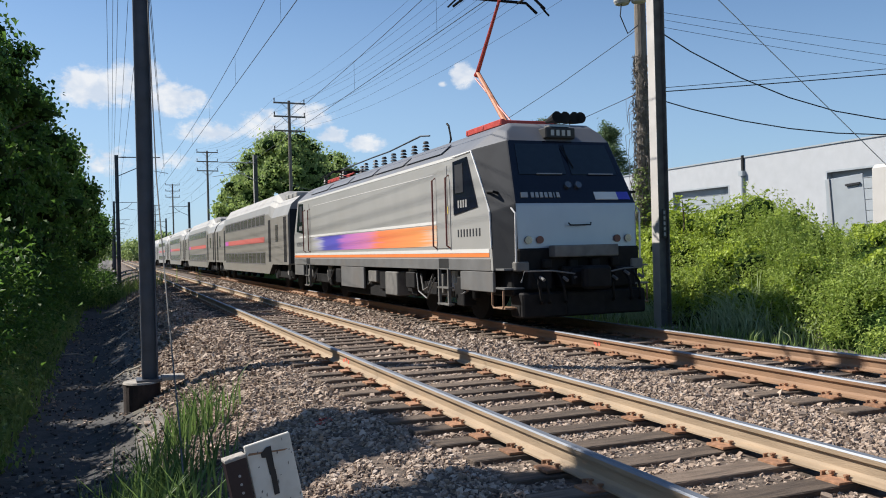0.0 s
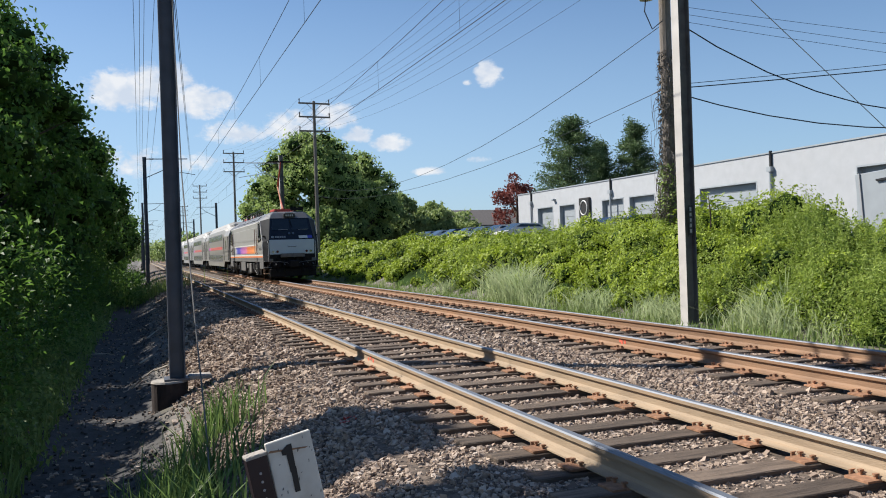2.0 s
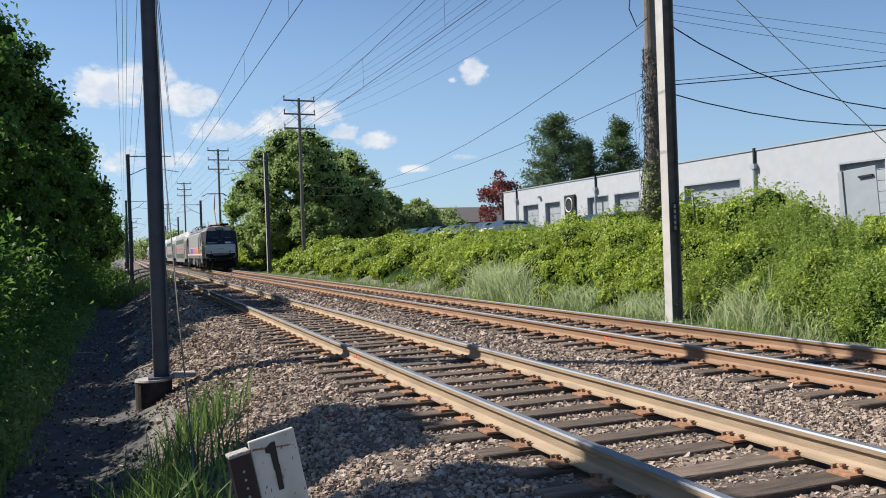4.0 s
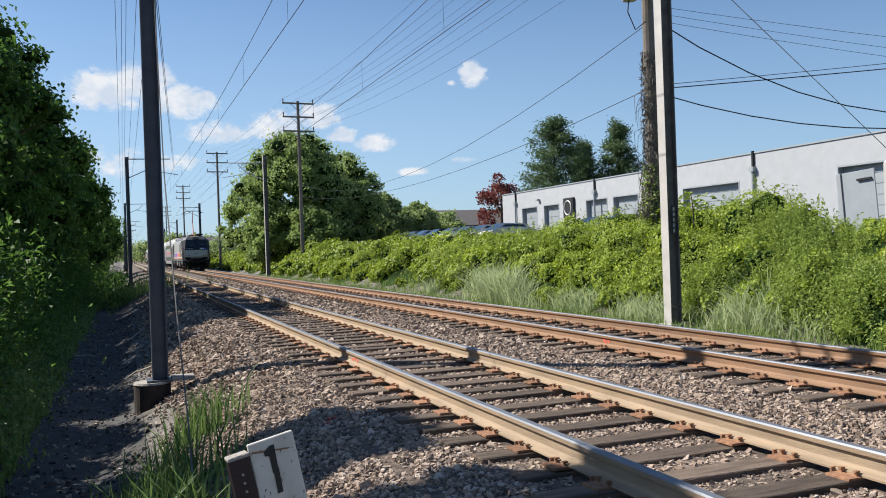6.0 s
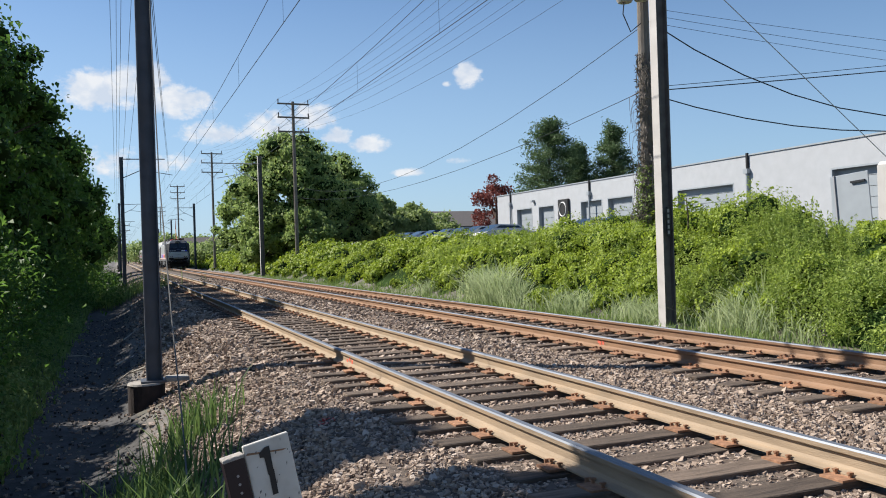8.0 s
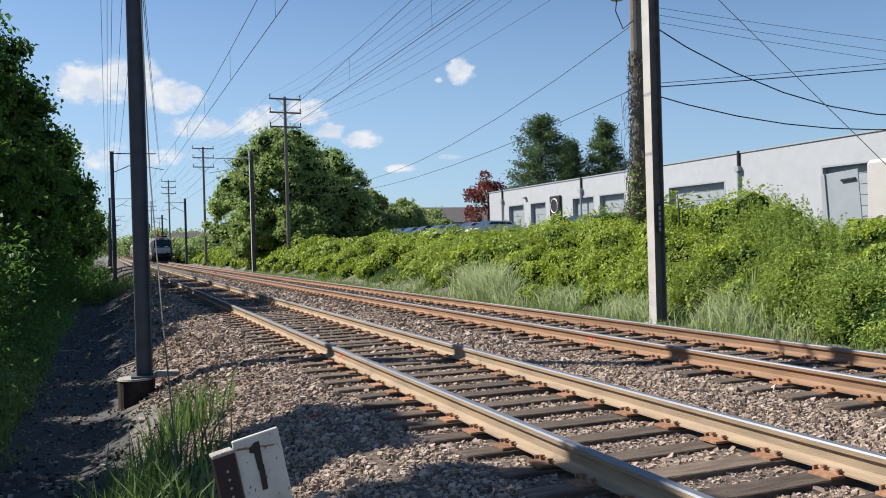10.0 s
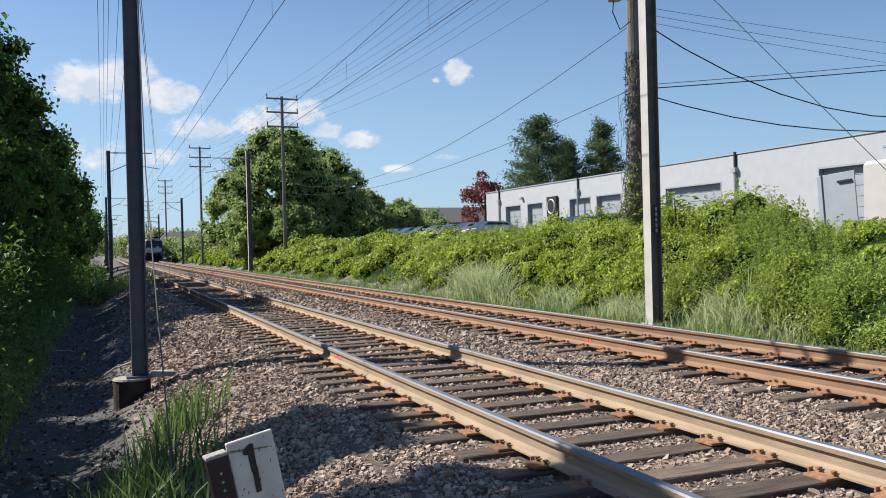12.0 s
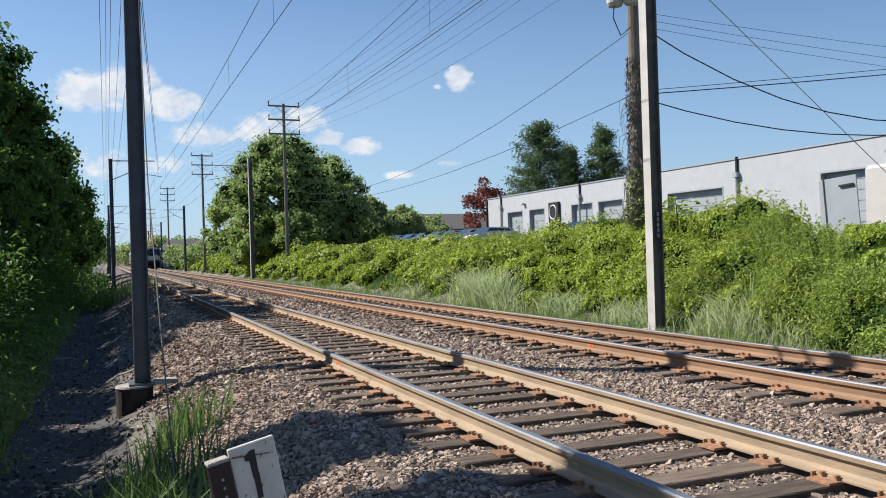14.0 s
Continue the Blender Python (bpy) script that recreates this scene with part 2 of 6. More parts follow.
M = {
    "ground": material("ground_soil", (0.15, 0.135, 0.12), 0.95, scale=3, vary=0.4, bump=0.8, bump_scale=14, stain=0.7, stain_scale=0.5, stain_colour=(0.06, 0.06, 0.03)),
    "ballast": material("ballast_bed", (0.10, 0.076, 0.058), 0.95, scale=18, vary=0.55, bump=1.0, bump_scale=22, stain=0.5, stain_scale=1.1, stain_colour=(0.17, 0.12, 0.085)),
    "sleeper": material("creosoted_timber", (0.12, 0.088, 0.064), 0.9, scale=6, vary=0.5, bump=0.7, bump_scale=40, stain=0.45, stain_scale=3, stain_colour=(0.2, 0.15, 0.11), per_object=0.35, stretch=(0.35, 3, 3)),
    "rust": material("rusty_rail_side", (0.25, 0.148, 0.085), 0.75, scale=5, vary=0.2, bump=0.25, bump_scale=50, stain=0.35, stain_scale=2.5, stain_colour=(0.30, 0.15, 0.07), stretch=(3, 0.4, 3)),
    "rust_tan": material("pale_rust_rail_side", (0.315, 0.235, 0.155), 0.75, scale=5, vary=0.18, bump=0.25, bump_scale=50, stain=0.3, stain_scale=2.5, stain_colour=(0.36, 0.22, 0.11), stretch=(3, 0.4, 3)),
    "rail_top": material("polished_rail_top", (0.19, 0.205, 0.23), 0.55, 0.5, scale=4, vary=0.15, stretch=(8, 0.3, 1)),
    "plate": material("rusty_plate", (0.28, 0.145, 0.08), 0.85, scale=18, vary=0.35, bump=0.3, per_object=0.3),
    "pole_dark": material("dark_painted_steel", (0.082, 0.09, 0.107), 0.55, 0.2, scale=3, vary=0.25, bump=0.1, stain=0.3, stain_scale=2, stain_colour=(0.11, 0.085, 0.06)),
    "pole_grey": material("galvanised_steel", (0.47, 0.45, 0.42), 0.75, 0.0, scale=3, vary=0.12, bump=0.1, stain=0.3, stain_scale=1.5, stain_colour=(0.30, 0.27, 0.23)),
    "wood_pole": material("weathered_pole_wood", (0.18, 0.155, 0.13), 0.9, scale=6, vary=0.35, bump=0.6, bump_scale=30, stretch=(6, 6, 0.5)),
    "concrete": material("footing_concrete", (0.36, 0.33, 0.29), 0.9, scale=9, vary=0.2, bump=0.4, stain=0.4, stain_scale=3, stain_colour=(0.15, 0.12, 0.09)),
    # rust brown taken down to near black, the footing's shade included
    "casing": material("rusty_shaded_casing", (0.03, 0.02, 0.017), 0.85, scale=8, vary=0.4, bump=0.4),
    # real grime on the train, painted shade on the pale poles
    "dirty_shade_steel": material("grimy_and_shade_steel", (0.13, 0.125, 0.115), 0.8, scale=4, vary=0.3, bump=0.2),
    "wire": material("overhead_wire", (0.045, 0.05, 0.055), 0.5, 0.5, vary=0.1),
    "cable_grey": material("grey_cable", (0.32, 0.31, 0.30), 0.6, 0.2, vary=0.1),
    "insulator": material("brown_porcelain", (0.025, 0.02, 0.02), 0.75, vary=0.15),
    "silver": material("silver_paint", (0.37, 0.367, 0.347), 0.4, 0.15, scale=1.2, vary=0.05, stain=0.15, stain_scale=0.8, stain_colour=(0.36, 0.33, 0.28)),
    # darker base than the silver paint, with brown stain patches
    "dark_silver": material("dark_stained_silver_paint", (0.13, 0.13, 0.127), 0.6, 0.0, scale=2.5, vary=0.15, stain=0.5, stain_scale=1.6, stain_colour=(0.14, 0.12, 0.1)),
    "rail_red": material("red_brown_handrail", (0.17, 0.055, 0.045), 0.5, vary=0.2),
    "roof_grey": material("roof_grey_paint", (0.125, 0.135, 0.155), 0.6, 0.0, gloss=0.25, scale=1.5, vary=0.1, stain=0.35, stain_scale=1.0, stain_colour=(0.22, 0.19, 0.16)),
    "dark_panel": material("charcoal_paint", (0.035, 0.037, 0.041), 0.7, 0.0, scale=2, vary=0.15, gloss=0.12),
    "black": material("grimy_black_steel", (0.007, 0.0068, 0.007), 0.75, 0.0, scale=6, vary=0.4, bump=0.2, stain=0.2, stain_scale=3, stain_colour=(0.03, 0.023, 0.02), gloss=0.25),
    "black_glass": material("black_glass_surround", (0.008, 0.011, 0.02), 0.08, vary=0.1),
    "nose": material("pale_blue_grey_paint", (0.33, 0.36, 0.40), 0.3, 0.4, scale=1.5, vary=0.05, stain=0.15, stain_scale=1.5, stain_colour=(0.4, 0.38, 0.35)),
    "white": material("white_paint", (0.64, 0.63, 0.60), 0.45, scale=2, vary=0.05, stain=0.15, stain_scale=2, stain_colour=(0.5, 0.47, 0.42)),
    "cream": material("cream_truck_paint", (0.47, 0.45, 0.42), 0.5, scale=2, vary=0.05, stain=0.2, stain_scale=1.5, stain_colour=(0.36, 0.33, 0.29)),
    "orange": material("orange_paint", (0.80, 0.22, 0.06), 0.45, vary=0.06),
    "purple": material("magenta_paint", (0.50, 0.12, 0.42), 0.45, vary=0.06),
    "blue": material("blue_paint", (0.06, 0.07, 0.42), 0.45, vary=0.08),
    "red": material("oxide_red_paint", (0.42, 0.05, 0.035), 0.5, vary=0.2),
    "lamp_red": material("red_lamp_lens", (0.08, 0.01, 0.015), 0.15, vary=0.1),
    "lens": material("clear_lamp_lens", (0.22, 0.22, 0.215), 0.12, 0.8, vary=0.1),
    "coach": material("brushed_stainless", (0.32, 0.302, 0.272), 0.4, 0.35, scale=1.5, vary=0.06, stain=0.25, stain_scale=0.9, stain_colour=(0.30, 0.26, 0.21)),
    "coach_roof": material("weathered_coach_roof", (0.30, 0.295, 0.28), 0.6, 0.1, scale=1.5, vary=0.1, stain=0.4, stain_scale=0.8, stain_colour=(0.2, 0.17, 0.14)),
    "window": material("tinted_train_glass", (0.10, 0.095, 0.09), 0.15, vary=0.1),
    "pink": material("faded_red_stripe", (0.52, 0.13, 0.11), 0.5, vary=0.08),
    "render": material("white_stucco", (0.40, 0.415, 0.43), 0.85, scale=2, vary=0.05, bump=0.15, bump_scale=90, stain=0.15, stain_scale=0.6, stain_colour=(0.42, 0.41, 0.40)),
    "shutter": material("grey_shutter_paint", (0.31, 0.34, 0.36), 0.5, scale=2, vary=0.06),
    "asphalt": material("asphalt", (0.055, 0.055, 0.055), 0.95, scale=25, vary=0.3, bump=0.4),
    "shingle": material("grey_shingle", (0.10, 0.09, 0.085), 0.9, scale=8, vary=0.25, bump=0.4, bump_scale=20),
    "bark": material("bark", (0.10, 0.075, 0.055), 0.95, scale=5, vary=0.4, bump=0.9, bump_scale=18, stretch=(3, 3, 0.6)),
    "glass": material("car_glass", (0.02, 0.03, 0.04), 0.06, vary=0.1),
    "tyre": material("tyre_rubber", (0.02, 0.02, 0.02), 0.85, vary=0.2),
    "leaf_oak": leaf_material("tree_leaves", (0.14, 0.215, 0.065), (0.47, 0.58, 0.19), 0.48),
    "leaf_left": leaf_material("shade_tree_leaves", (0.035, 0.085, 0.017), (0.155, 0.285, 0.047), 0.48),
    "leaf_vine": leaf_material("vine_leaves", (0.085, 0.15, 0.016), (0.48, 0.58, 0.06), 0.36),
    "leaf_weed": leaf_material("weed_leaves", (0.17, 0.25, 0.045), (0.50, 0.60, 0.14), 0.45),
    "leaf_pine": leaf_material("pine_needles", (0.07, 0.12, 0.055), (0.18, 0.26, 0.11), 0.4),
    "leaf_red": leaf_material("copper_leaves", (0.12, 0.032, 0.03), (0.31, 0.10, 0.075), 0.4),
    "leaf_far": leaf_material("distant_leaves", (0.16, 0.225, 0.08), (0.44, 0.53, 0.20), 0.45),
    "grass": leaf_material("grass_blades", (0.10, 0.17, 0.04), (0.32, 0.42, 0.12), 0.45),
    # darker copy of the grass, with the tufts' part shade in its colour
    "tuft": leaf_material("part_shade_grass_blades", (0.06, 0.115, 0.032), (0.22, 0.32, 0.095), 0.4),
    "reed": leaf_material("pale_reed_blades", (0.28, 0.36, 0.17), (0.60, 0.66, 0.38), 0.45),
    # damp soil of the ditch floor, also the painted shade of its right slope
    "mud": material("damp_soil_and_bank_shade", (0.048, 0.046, 0.045), 0.9, scale=5, vary=0.5, bump=0.7, bump_scale=25, stain=0.6, stain_scale=0.9, stain_colour=(0.07, 0.062, 0.052)),
    "dead_wood": material("bleached_dead_wood", (0.42, 0.37, 0.30), 0.85, scale=9, vary=0.2),
    "cinder": material("dark_cinders", (0.05, 0.046, 0.042), 0.95, scale=20, vary=0.3, island=0.6),
    "paint_mark": material("faded_spray_paint", (0.62, 0.12, 0.07), 0.8, scale=30, vary=0.4),
    # near-black green that paints the shade inside hedge and crowns
    "foliage_shade": material("hedge_shade", (0.022, 0.042, 0.01), 0.95, scale=2, vary=0.5, bump=1, bump_scale=4, gloss=0.05),
    "maroon": material("dark_maroon_steel", (0.016, 0.007, 0.009), 0.5, vary=0.2),
    "sign_white": material("chipped_white_paint", (0.62, 0.60, 0.53), 0.6, scale=6, vary=0.1, stain=0.6, stain_scale=9, stain_colour=(0.36, 0.31, 0.24)),
    "ink": material("black_paint", (0.015, 0.015, 0.015), 0.6, vary=0.2),
}


def stone_material():
    """Crushed stone: every piece its own shade from near black to tan, with grain and dust."""
    m = material("ballast_stone", (0.2, 0.16, 0.13), 0.92, scale=40, vary=0.25, bump=0.4, bump_scale=120)
    nt = m.node_tree
    N, L = nt.nodes.new, nt.links.new
    bsdf = nt.nodes["Principled BSDF"]
    grain = bsdf.inputs["Base Color"].links[0].from_socket
    geo, ramp, mx = N("ShaderNodeNewGeometry"), N("ShaderNodeValToRGB"), N("ShaderNodeMix")
    cr = ramp.color_ramp
    stops = [(0.0, (0.10, 0.074, 0.058)), (0.2, (0.245, 0.18, 0.137)), (0.55, (0.42, 0.315, 0.234)), (0.88, (0.53, 0.415, 0.32)), (1.0, (0.63, 0.53, 0.445))]
    cr.elements[0].color, cr.elements[1].color = (*stops[0][1], 1), (*stops[-1][1], 1)
    for p, c in stops[1:-1]:
        cr.elements.new(p).color = (*c, 1)
    L(geo.outputs["Random Per Island"], ramp.inputs[0])
    mx.data_type = "RGBA"
    mx.inputs[0].default_value = 0.22
    L(ramp.outputs[0], mx.inputs[6])
    L(grain, mx.inputs[7])
    L(mx.outputs[2], bsdf.inputs["Base Color"])
    return m


M["stone"] = stone_material()


def band_material():
    """The locomotive's side band: blue to magenta to orange, fading out at both ends in fine streaks."""
    m = material("rainbow_band", (0.5, 0.5, 0.5), 0.45, vary=0.0)
    nt = m.node_tree
    N, L = nt.nodes.new, nt.links.new
    bsdf = nt.nodes["Principled BSDF"]
    tc, sep, ramp, streak, mp, add = N("ShaderNodeTexCoord"), N("ShaderNodeSeparateXYZ"), N("ShaderNodeValToRGB"), N("ShaderNodeTexNoise"), N("ShaderNodeMapping"), N("ShaderNodeMath")
    L(tc.outputs["Object"], sep.inputs[0])
    L(tc.outputs["Object"], mp.inputs[0])
    mp.inputs["Scale"].default_value = (0.0, 0.25, 28.0)
    streak.inputs["Scale"].default_value = 1.0
    L(mp.outputs[0], streak.inputs["Vector"])
    mr, st = N("ShaderNodeMapRange"), N("ShaderNodeMapRange")
    mr.inputs[1].default_value, mr.inputs[2].default_value = 2.4, 14.2
    L(sep.outputs[1], mr.inputs[0])
    st.inputs[1].default_value, st.inputs[2].default_value, st.inputs[3].default_value, st.inputs[4].default_value = 0.3, 0.7, -0.05, 0.05
    L(streak.outputs["Fac"], st.inputs[0])
    L(mr.outputs[0], add.inputs[0])
    L(st.outputs[0], add.inputs[1])
    L(add.outputs[0], ramp.inputs[0])
    cr = ramp.color_ramp
    stops = [(0.0, (0.37, 0.367, 0.347)), (0.06, (0.62, 0.48, 0.36)), (0.13, (0.80, 0.30, 0.10)), (0.38, (0.78, 0.21, 0.08)), (0.46, (0.60, 0.20, 0.36)), (0.66, (0.42, 0.15, 0.46)),
             (0.73, (0.10, 0.09, 0.44)), (0.86, (0.09, 0.09, 0.42)), (0.93, (0.40, 0.40, 0.52)), (1.0, (0.37, 0.367, 0.347))]
    cr.elements[0].position, cr.elements[0].color = stops[0][0], (*stops[0][1], 1)
    cr.elements[1].position, cr.elements[1].color = stops[-1][0], (*stops[-1][1], 1)
    for p, c in stops[1:-1]:
        cr.elements.new(p).color = (*c, 1)
    L(ramp.outputs[0], bsdf.inputs["Base Color"])
    return m


M["rainbow"] = band_material()


# ---- building helpers ----
def thing(name, label, category, at=(0, 0, 0), group="", kind="", turn=0):
    ob = tagged(new(name), label, category, group, kind)
    ob.matrix_basis = pose(*at, 0, 0, turn)
    ob.empty_display_size = 0.1
    return ob


def part(name, bm, mat, parent=None, label="", smooth=False, at=None):
    me = bm
    if isinstance(bm, bmesh.types.BMesh):
        me = bpy.data.meshes.new(name)
        bmesh.ops.recalc_face_normals(bm, faces=bm.faces)
        bm.to_mesh(me)
        bm.free()
    if not me.materials:
        for one in (mat if isinstance(mat, (list, tuple)) else [mat]):
            me.materials.append(one)
    if smooth:
        me.polygons.foreach_set("use_smooth", [True] * len(me.polygons))
    ob = new(name, me)
    if parent is not None:
        ob.parent = parent
    if label:
        tagged(ob, label)
    if at is not None:
        ob.matrix_basis = at if isinstance(at, Matrix) else Matrix.Translation(at)
    return ob


def structure(name, bm, mat, label, category, smooth=False):
    return tagged(part(name, bm, mat, None, "", smooth), label, category, "", "structure")


def add_box(bm, x0, x1, y0, y1, z0, z1, bevel=0.0, mi=0):
    vs = [bm.verts.new((x, y, z)) for x in (x0, x1) for y in (y0, y1) for z in (z0, z1)]
    fs = [bm.faces.new([vs[i] for i in q]) for q in ((0, 1, 3, 2), (4, 6, 7, 5), (0, 4, 5, 1), (2, 3, 7, 6), (0, 2, 6, 4), (1, 5, 7, 3))]
    for f in fs:
        f.material_index = mi
    if bevel:
        es = {e for f in fs for e in f.edges}
        bmesh.ops.bevel(bm, geom=list(es), offset=bevel, segments=1, affect="EDGES")
    return bm


def box(x0, x1, y0, y1, z0, z1, bevel=0.0):
    return add_box(bmesh.new(), x0, x1, y0, y1, z0, z1, bevel)


def add_tube(bm, points, radii, sides=8, caps=True):
    """A tube through points; radii one number or one a point."""
    pts = [Vector(p) for p in points]
    rr = radii if isinstance(radii, (list, tuple)) else [radii] * len(pts)
    rings = []
    for i, p in enumerate(pts):
        d = (pts[min(i + 1, len(pts) - 1)] - pts[max(i - 1, 0)]).normalized()
        up = Vector((0, 0, 1)) if abs(d.z) < 0.9 else Vector((1, 0, 0))
        a = d.cross(up).normalized()
        b = d.cross(a).normalized()
        rings.append([bm.verts.new(p + (a * math.cos(k * math.tau / sides) + b * math.sin(k * math.tau / sides)) * rr[i]) for k in range(sides)])
    for r0, r1 in zip(rings, rings[1:]):
        for k in range(sides):
            bm.faces.new((r0[k], r0[(k + 1) % sides], r1[(k + 1) % sides], r1[k]))
    if caps:
        bm.faces.new(rings[0])
        bm.faces.new(rings[-1])
    return bm


def tube(points, radii, sides=8):
    return add_tube(bmesh.new(), points, radii, sides)


def extrude_profile(profile, y0, y1, steps=1, mi=None):
    """A closed profile of (x, z) drawn out along y; mi: a material index for each side."""
    bm = bmesh.new()
    rings = []
    for s in range(steps + 1):
        y = y0 + (y1 - y0) * s / steps
        rings.append([bm.verts.new((x, y, z)) for x, z in profile])
    n = len(profile)
    for r0, r1 in zip(rings, rings[1:]):
        for k in range(n):
            f = bm.faces.new((r0[k], r0[(k + 1) % n], r1[(k + 1) % n], r1[k]))
            if mi:
                f.material_index = mi[k]
    bm.faces.new(rings[0])
    bm.faces.new(rings[-1])
    return bm


def poly_prism(points, depth):
    """A flat polygon of 3D points thickened by the vector depth."""
    bm = bmesh.new()
    a = [bm.verts.new(p) for p in points]
    b = [bm.verts.new(Vector(p) + Vector(depth)) for p in points]
    bm.faces.new(a)
    bm.faces.new(b)
    for i in range(len(a)):
        bm.faces.new((a[i], a[(i + 1) % len(a)], b[(i + 1) % len(a)], b[i]))
    return bm


def mesh_arrays(name, verts, faces):
    """A mesh from numpy arrays; faces all of one size."""
    me = bpy.data.meshes.new(name)
    k = faces.shape[1]
    me.vertices.add(len(verts))
    me.vertices.foreach_set("co", np.ascontiguousarray(verts, np.float32).ravel())
    me.loops.add(faces.size)
    me.loops.foreach_set("vertex_index", np.ascontiguousarray(faces, np.int32).ravel())
    me.polygons.add(len(faces))
    me.polygons.foreach_set("loop_start", np.arange(0, faces.size, k, dtype=np.int32))
    me.polygons.foreach_set("loop_total", np.full(len(faces), k, np.int32))
    me.update(calc_edges=True)
    me.shade_flat()
    return me


def leaves(name, centres, size, rng, flat=0.35, droop=0.0, slim=0.55, out=None, scatter=0.4):
    """One leaf at each centre: a folded rhombus of two triangles, turned at random or facing out."""
    n = len(centres)
    a = rng.uniform(0, math.tau, n)
    tilt = rng.normal(0, 1 - flat, n)
    d = np.stack([np.cos(a) * np.cos(tilt), np.sin(a) * np.cos(tilt), np.sin(tilt) - droop], 1)
    s = np.stack([-np.sin(a), np.cos(a), rng.normal(0, 0.5, n)], 1)
    s /= np.linalg.norm(s, axis=1, keepdims=True)
    if out is not None:
        face = out + rng.normal(0, scatter, (n, 3))
        d = np.cross(face, rng.normal(0, 1, (n, 3)))
        d /= np.linalg.norm(d, axis=1, keepdims=True) + 1e-9
        s = np.cross(face, d)
        s /= np.linalg.norm(s, axis=1, keepdims=True) + 1e-9
    ln = (size * rng.uniform(0.6, 1.35, n))[:, None]
    fold = np.array([0, 0, 0.18]) * ln
    v = np.stack([centres - d * ln * 0.5, centres + s * ln * slim * 0.5 + fold, centres + d * ln * 0.5, centres - s * ln * slim * 0.5 + fold], 1).reshape(-1, 3)
    i = np.arange(n, dtype=np.int32)[:, None] * 4
    return mesh_arrays(name, v, np.concatenate([i + [0, 1, 2], i + [0, 2, 3]], 1).reshape(-1, 3))


def blades(name, roots, height, rng, width=0.012, bend=0.35):
    """Grass: one bent blade of two quads at each root."""
    n = len(roots)
    a = rng.uniform(0, math.tau, n)
    h = (height * rng.uniform(0.5, 1.25, n))[:, None]
    lean = np.stack([np.cos(a), np.sin(a), np.zeros(n)], 1) * h * (bend * rng.uniform(0.2, 1.6, n))[:, None]
    side = np.stack([-np.sin(a + 0.6), np.cos(a + 0.6), np.zeros(n)], 1) * width
    up = np.array([0, 0, 1.0]) * h
    mid, tip = roots + up * 0.6 + lean * 0.35, roots + up * 0.95 + lean
    v = np.stack([roots - side, roots + side, mid + side * 0.8, mid - side * 0.8, tip + side * 0.1, tip - side * 0.1], 1).reshape(-1, 3)
    i = np.arange(n, dtype=np.int32)[:, None] * 6
    return mesh_arrays(name, v, np.concatenate([i + [0, 1, 2, 3], i + [3, 2, 4, 5]], 1).reshape(-1, 4))


def fractal(x, y, scale):
    return noise.fractal(Vector((x * scale, y * scale, 0.3)), 1.0, 2.0, 4)


# ---- ground and track ----
PROFILE = [(-400, 0.6), (-60, 0.0), (-12, -0.7), (-3.0, -0.75), (-1.9, -0.95), (-1.25, -1.2), (-0.35, -1.22), (0.15, -1.02), (0.75, -0.72), (1.35, -0.42),
           (2.0, -0.25), (2.6, -0.235), (8.9, -0.235), (9.4, -0.3), (9.9, -0.45), (10.7, -0.42), (12.0, 0.25), (14.5, 1.05), (17.0, 1.3), (60.0, 1.3), (400, 0.9)]


def ground_z(x, y):
    z = PROFILE[-1][1]
    for (x0, z0), (x1, z1) in zip(PROFILE, PROFILE[1:]):
        if x <= x1:
            k = max(0.0, (x - x0) / (x1 - x0))
            z = z0 + (z1 - z0) * k
            break
    if y < 6.5:
        z += (max(z, -0.32) - z) * min(1.0, (6.5 - y) / 4.0) * (1.0 if x > -1.2 else 0.0 if x < -2.2 else x + 2.2)
    rough = 0.02 if 1.8 < x < 9.2 else 0.10 if -2.2 < x < 11 else 0.22
    return z + rough * fractal(x, y, 0.55)


def build_ground():
    xs = [-2600, -400, -120, -60, -30, -18] + [-12 + 0.5 * i for i in range(19)] + [-2.6 + 0.2 * i for i in range(70)] + [11.5 + 0.5 * i for i in range(14)] + [20, 26, 34, 60, 120, 400, 2600]
    ys = [-600, -100, -40, -20] + [-10 + 0.5 * i for i in range(100)] + [40 + 2 * i for i in range(45)] + [132, 150, 175, 210, 260, 340, 500, 800, 1400, 4200]
    xs = sorted(set(round(x, 3) for x in xs))
    v = np.array([(x, y, ground_z(x, y)) for y in ys for x in xs])
    nx = len(xs)
    q = np.array([(j * nx + i, j * nx + i + 1, (j + 1) * nx + i + 1, (j + 1) * nx + i) for j in range(len(ys) - 1) for i in range(nx - 1)], np.int32)
    me = mesh_arrays("ground", v, q)
    me.materials.append(M["ground"])
    me.materials.append(M["ballast"])
    me.materials.append(M["asphalt"])
    me.materials.append(M["mud"])
    kind = np.zeros(len(q), np.int32)
    c = v[q].mean(1)
    kind[(c[:, 0] > 0.5) & (c[:, 0] < 9.9)] = 1
    # mud on the floor; on the right slope its dark colour paints shade
    kind[(c[:, 0] > -1.75) & (c[:, 0] < 0.3) & (c[:, 1] < 62)] = 3
    kind[(c[:, 0] > 17.0) & (c[:, 0] < 60) & (c[:, 1] > -20) & (c[:, 1] < 110)] = 2
    me.polygons.foreach_set("material_index", kind)
    me.polygons.foreach_set("use_smooth", [True] * len(q))
    tagged(new("ground", me), "sloping ground with ballast bed, ditch and bank", "ground", "", "structure")


build_ground()

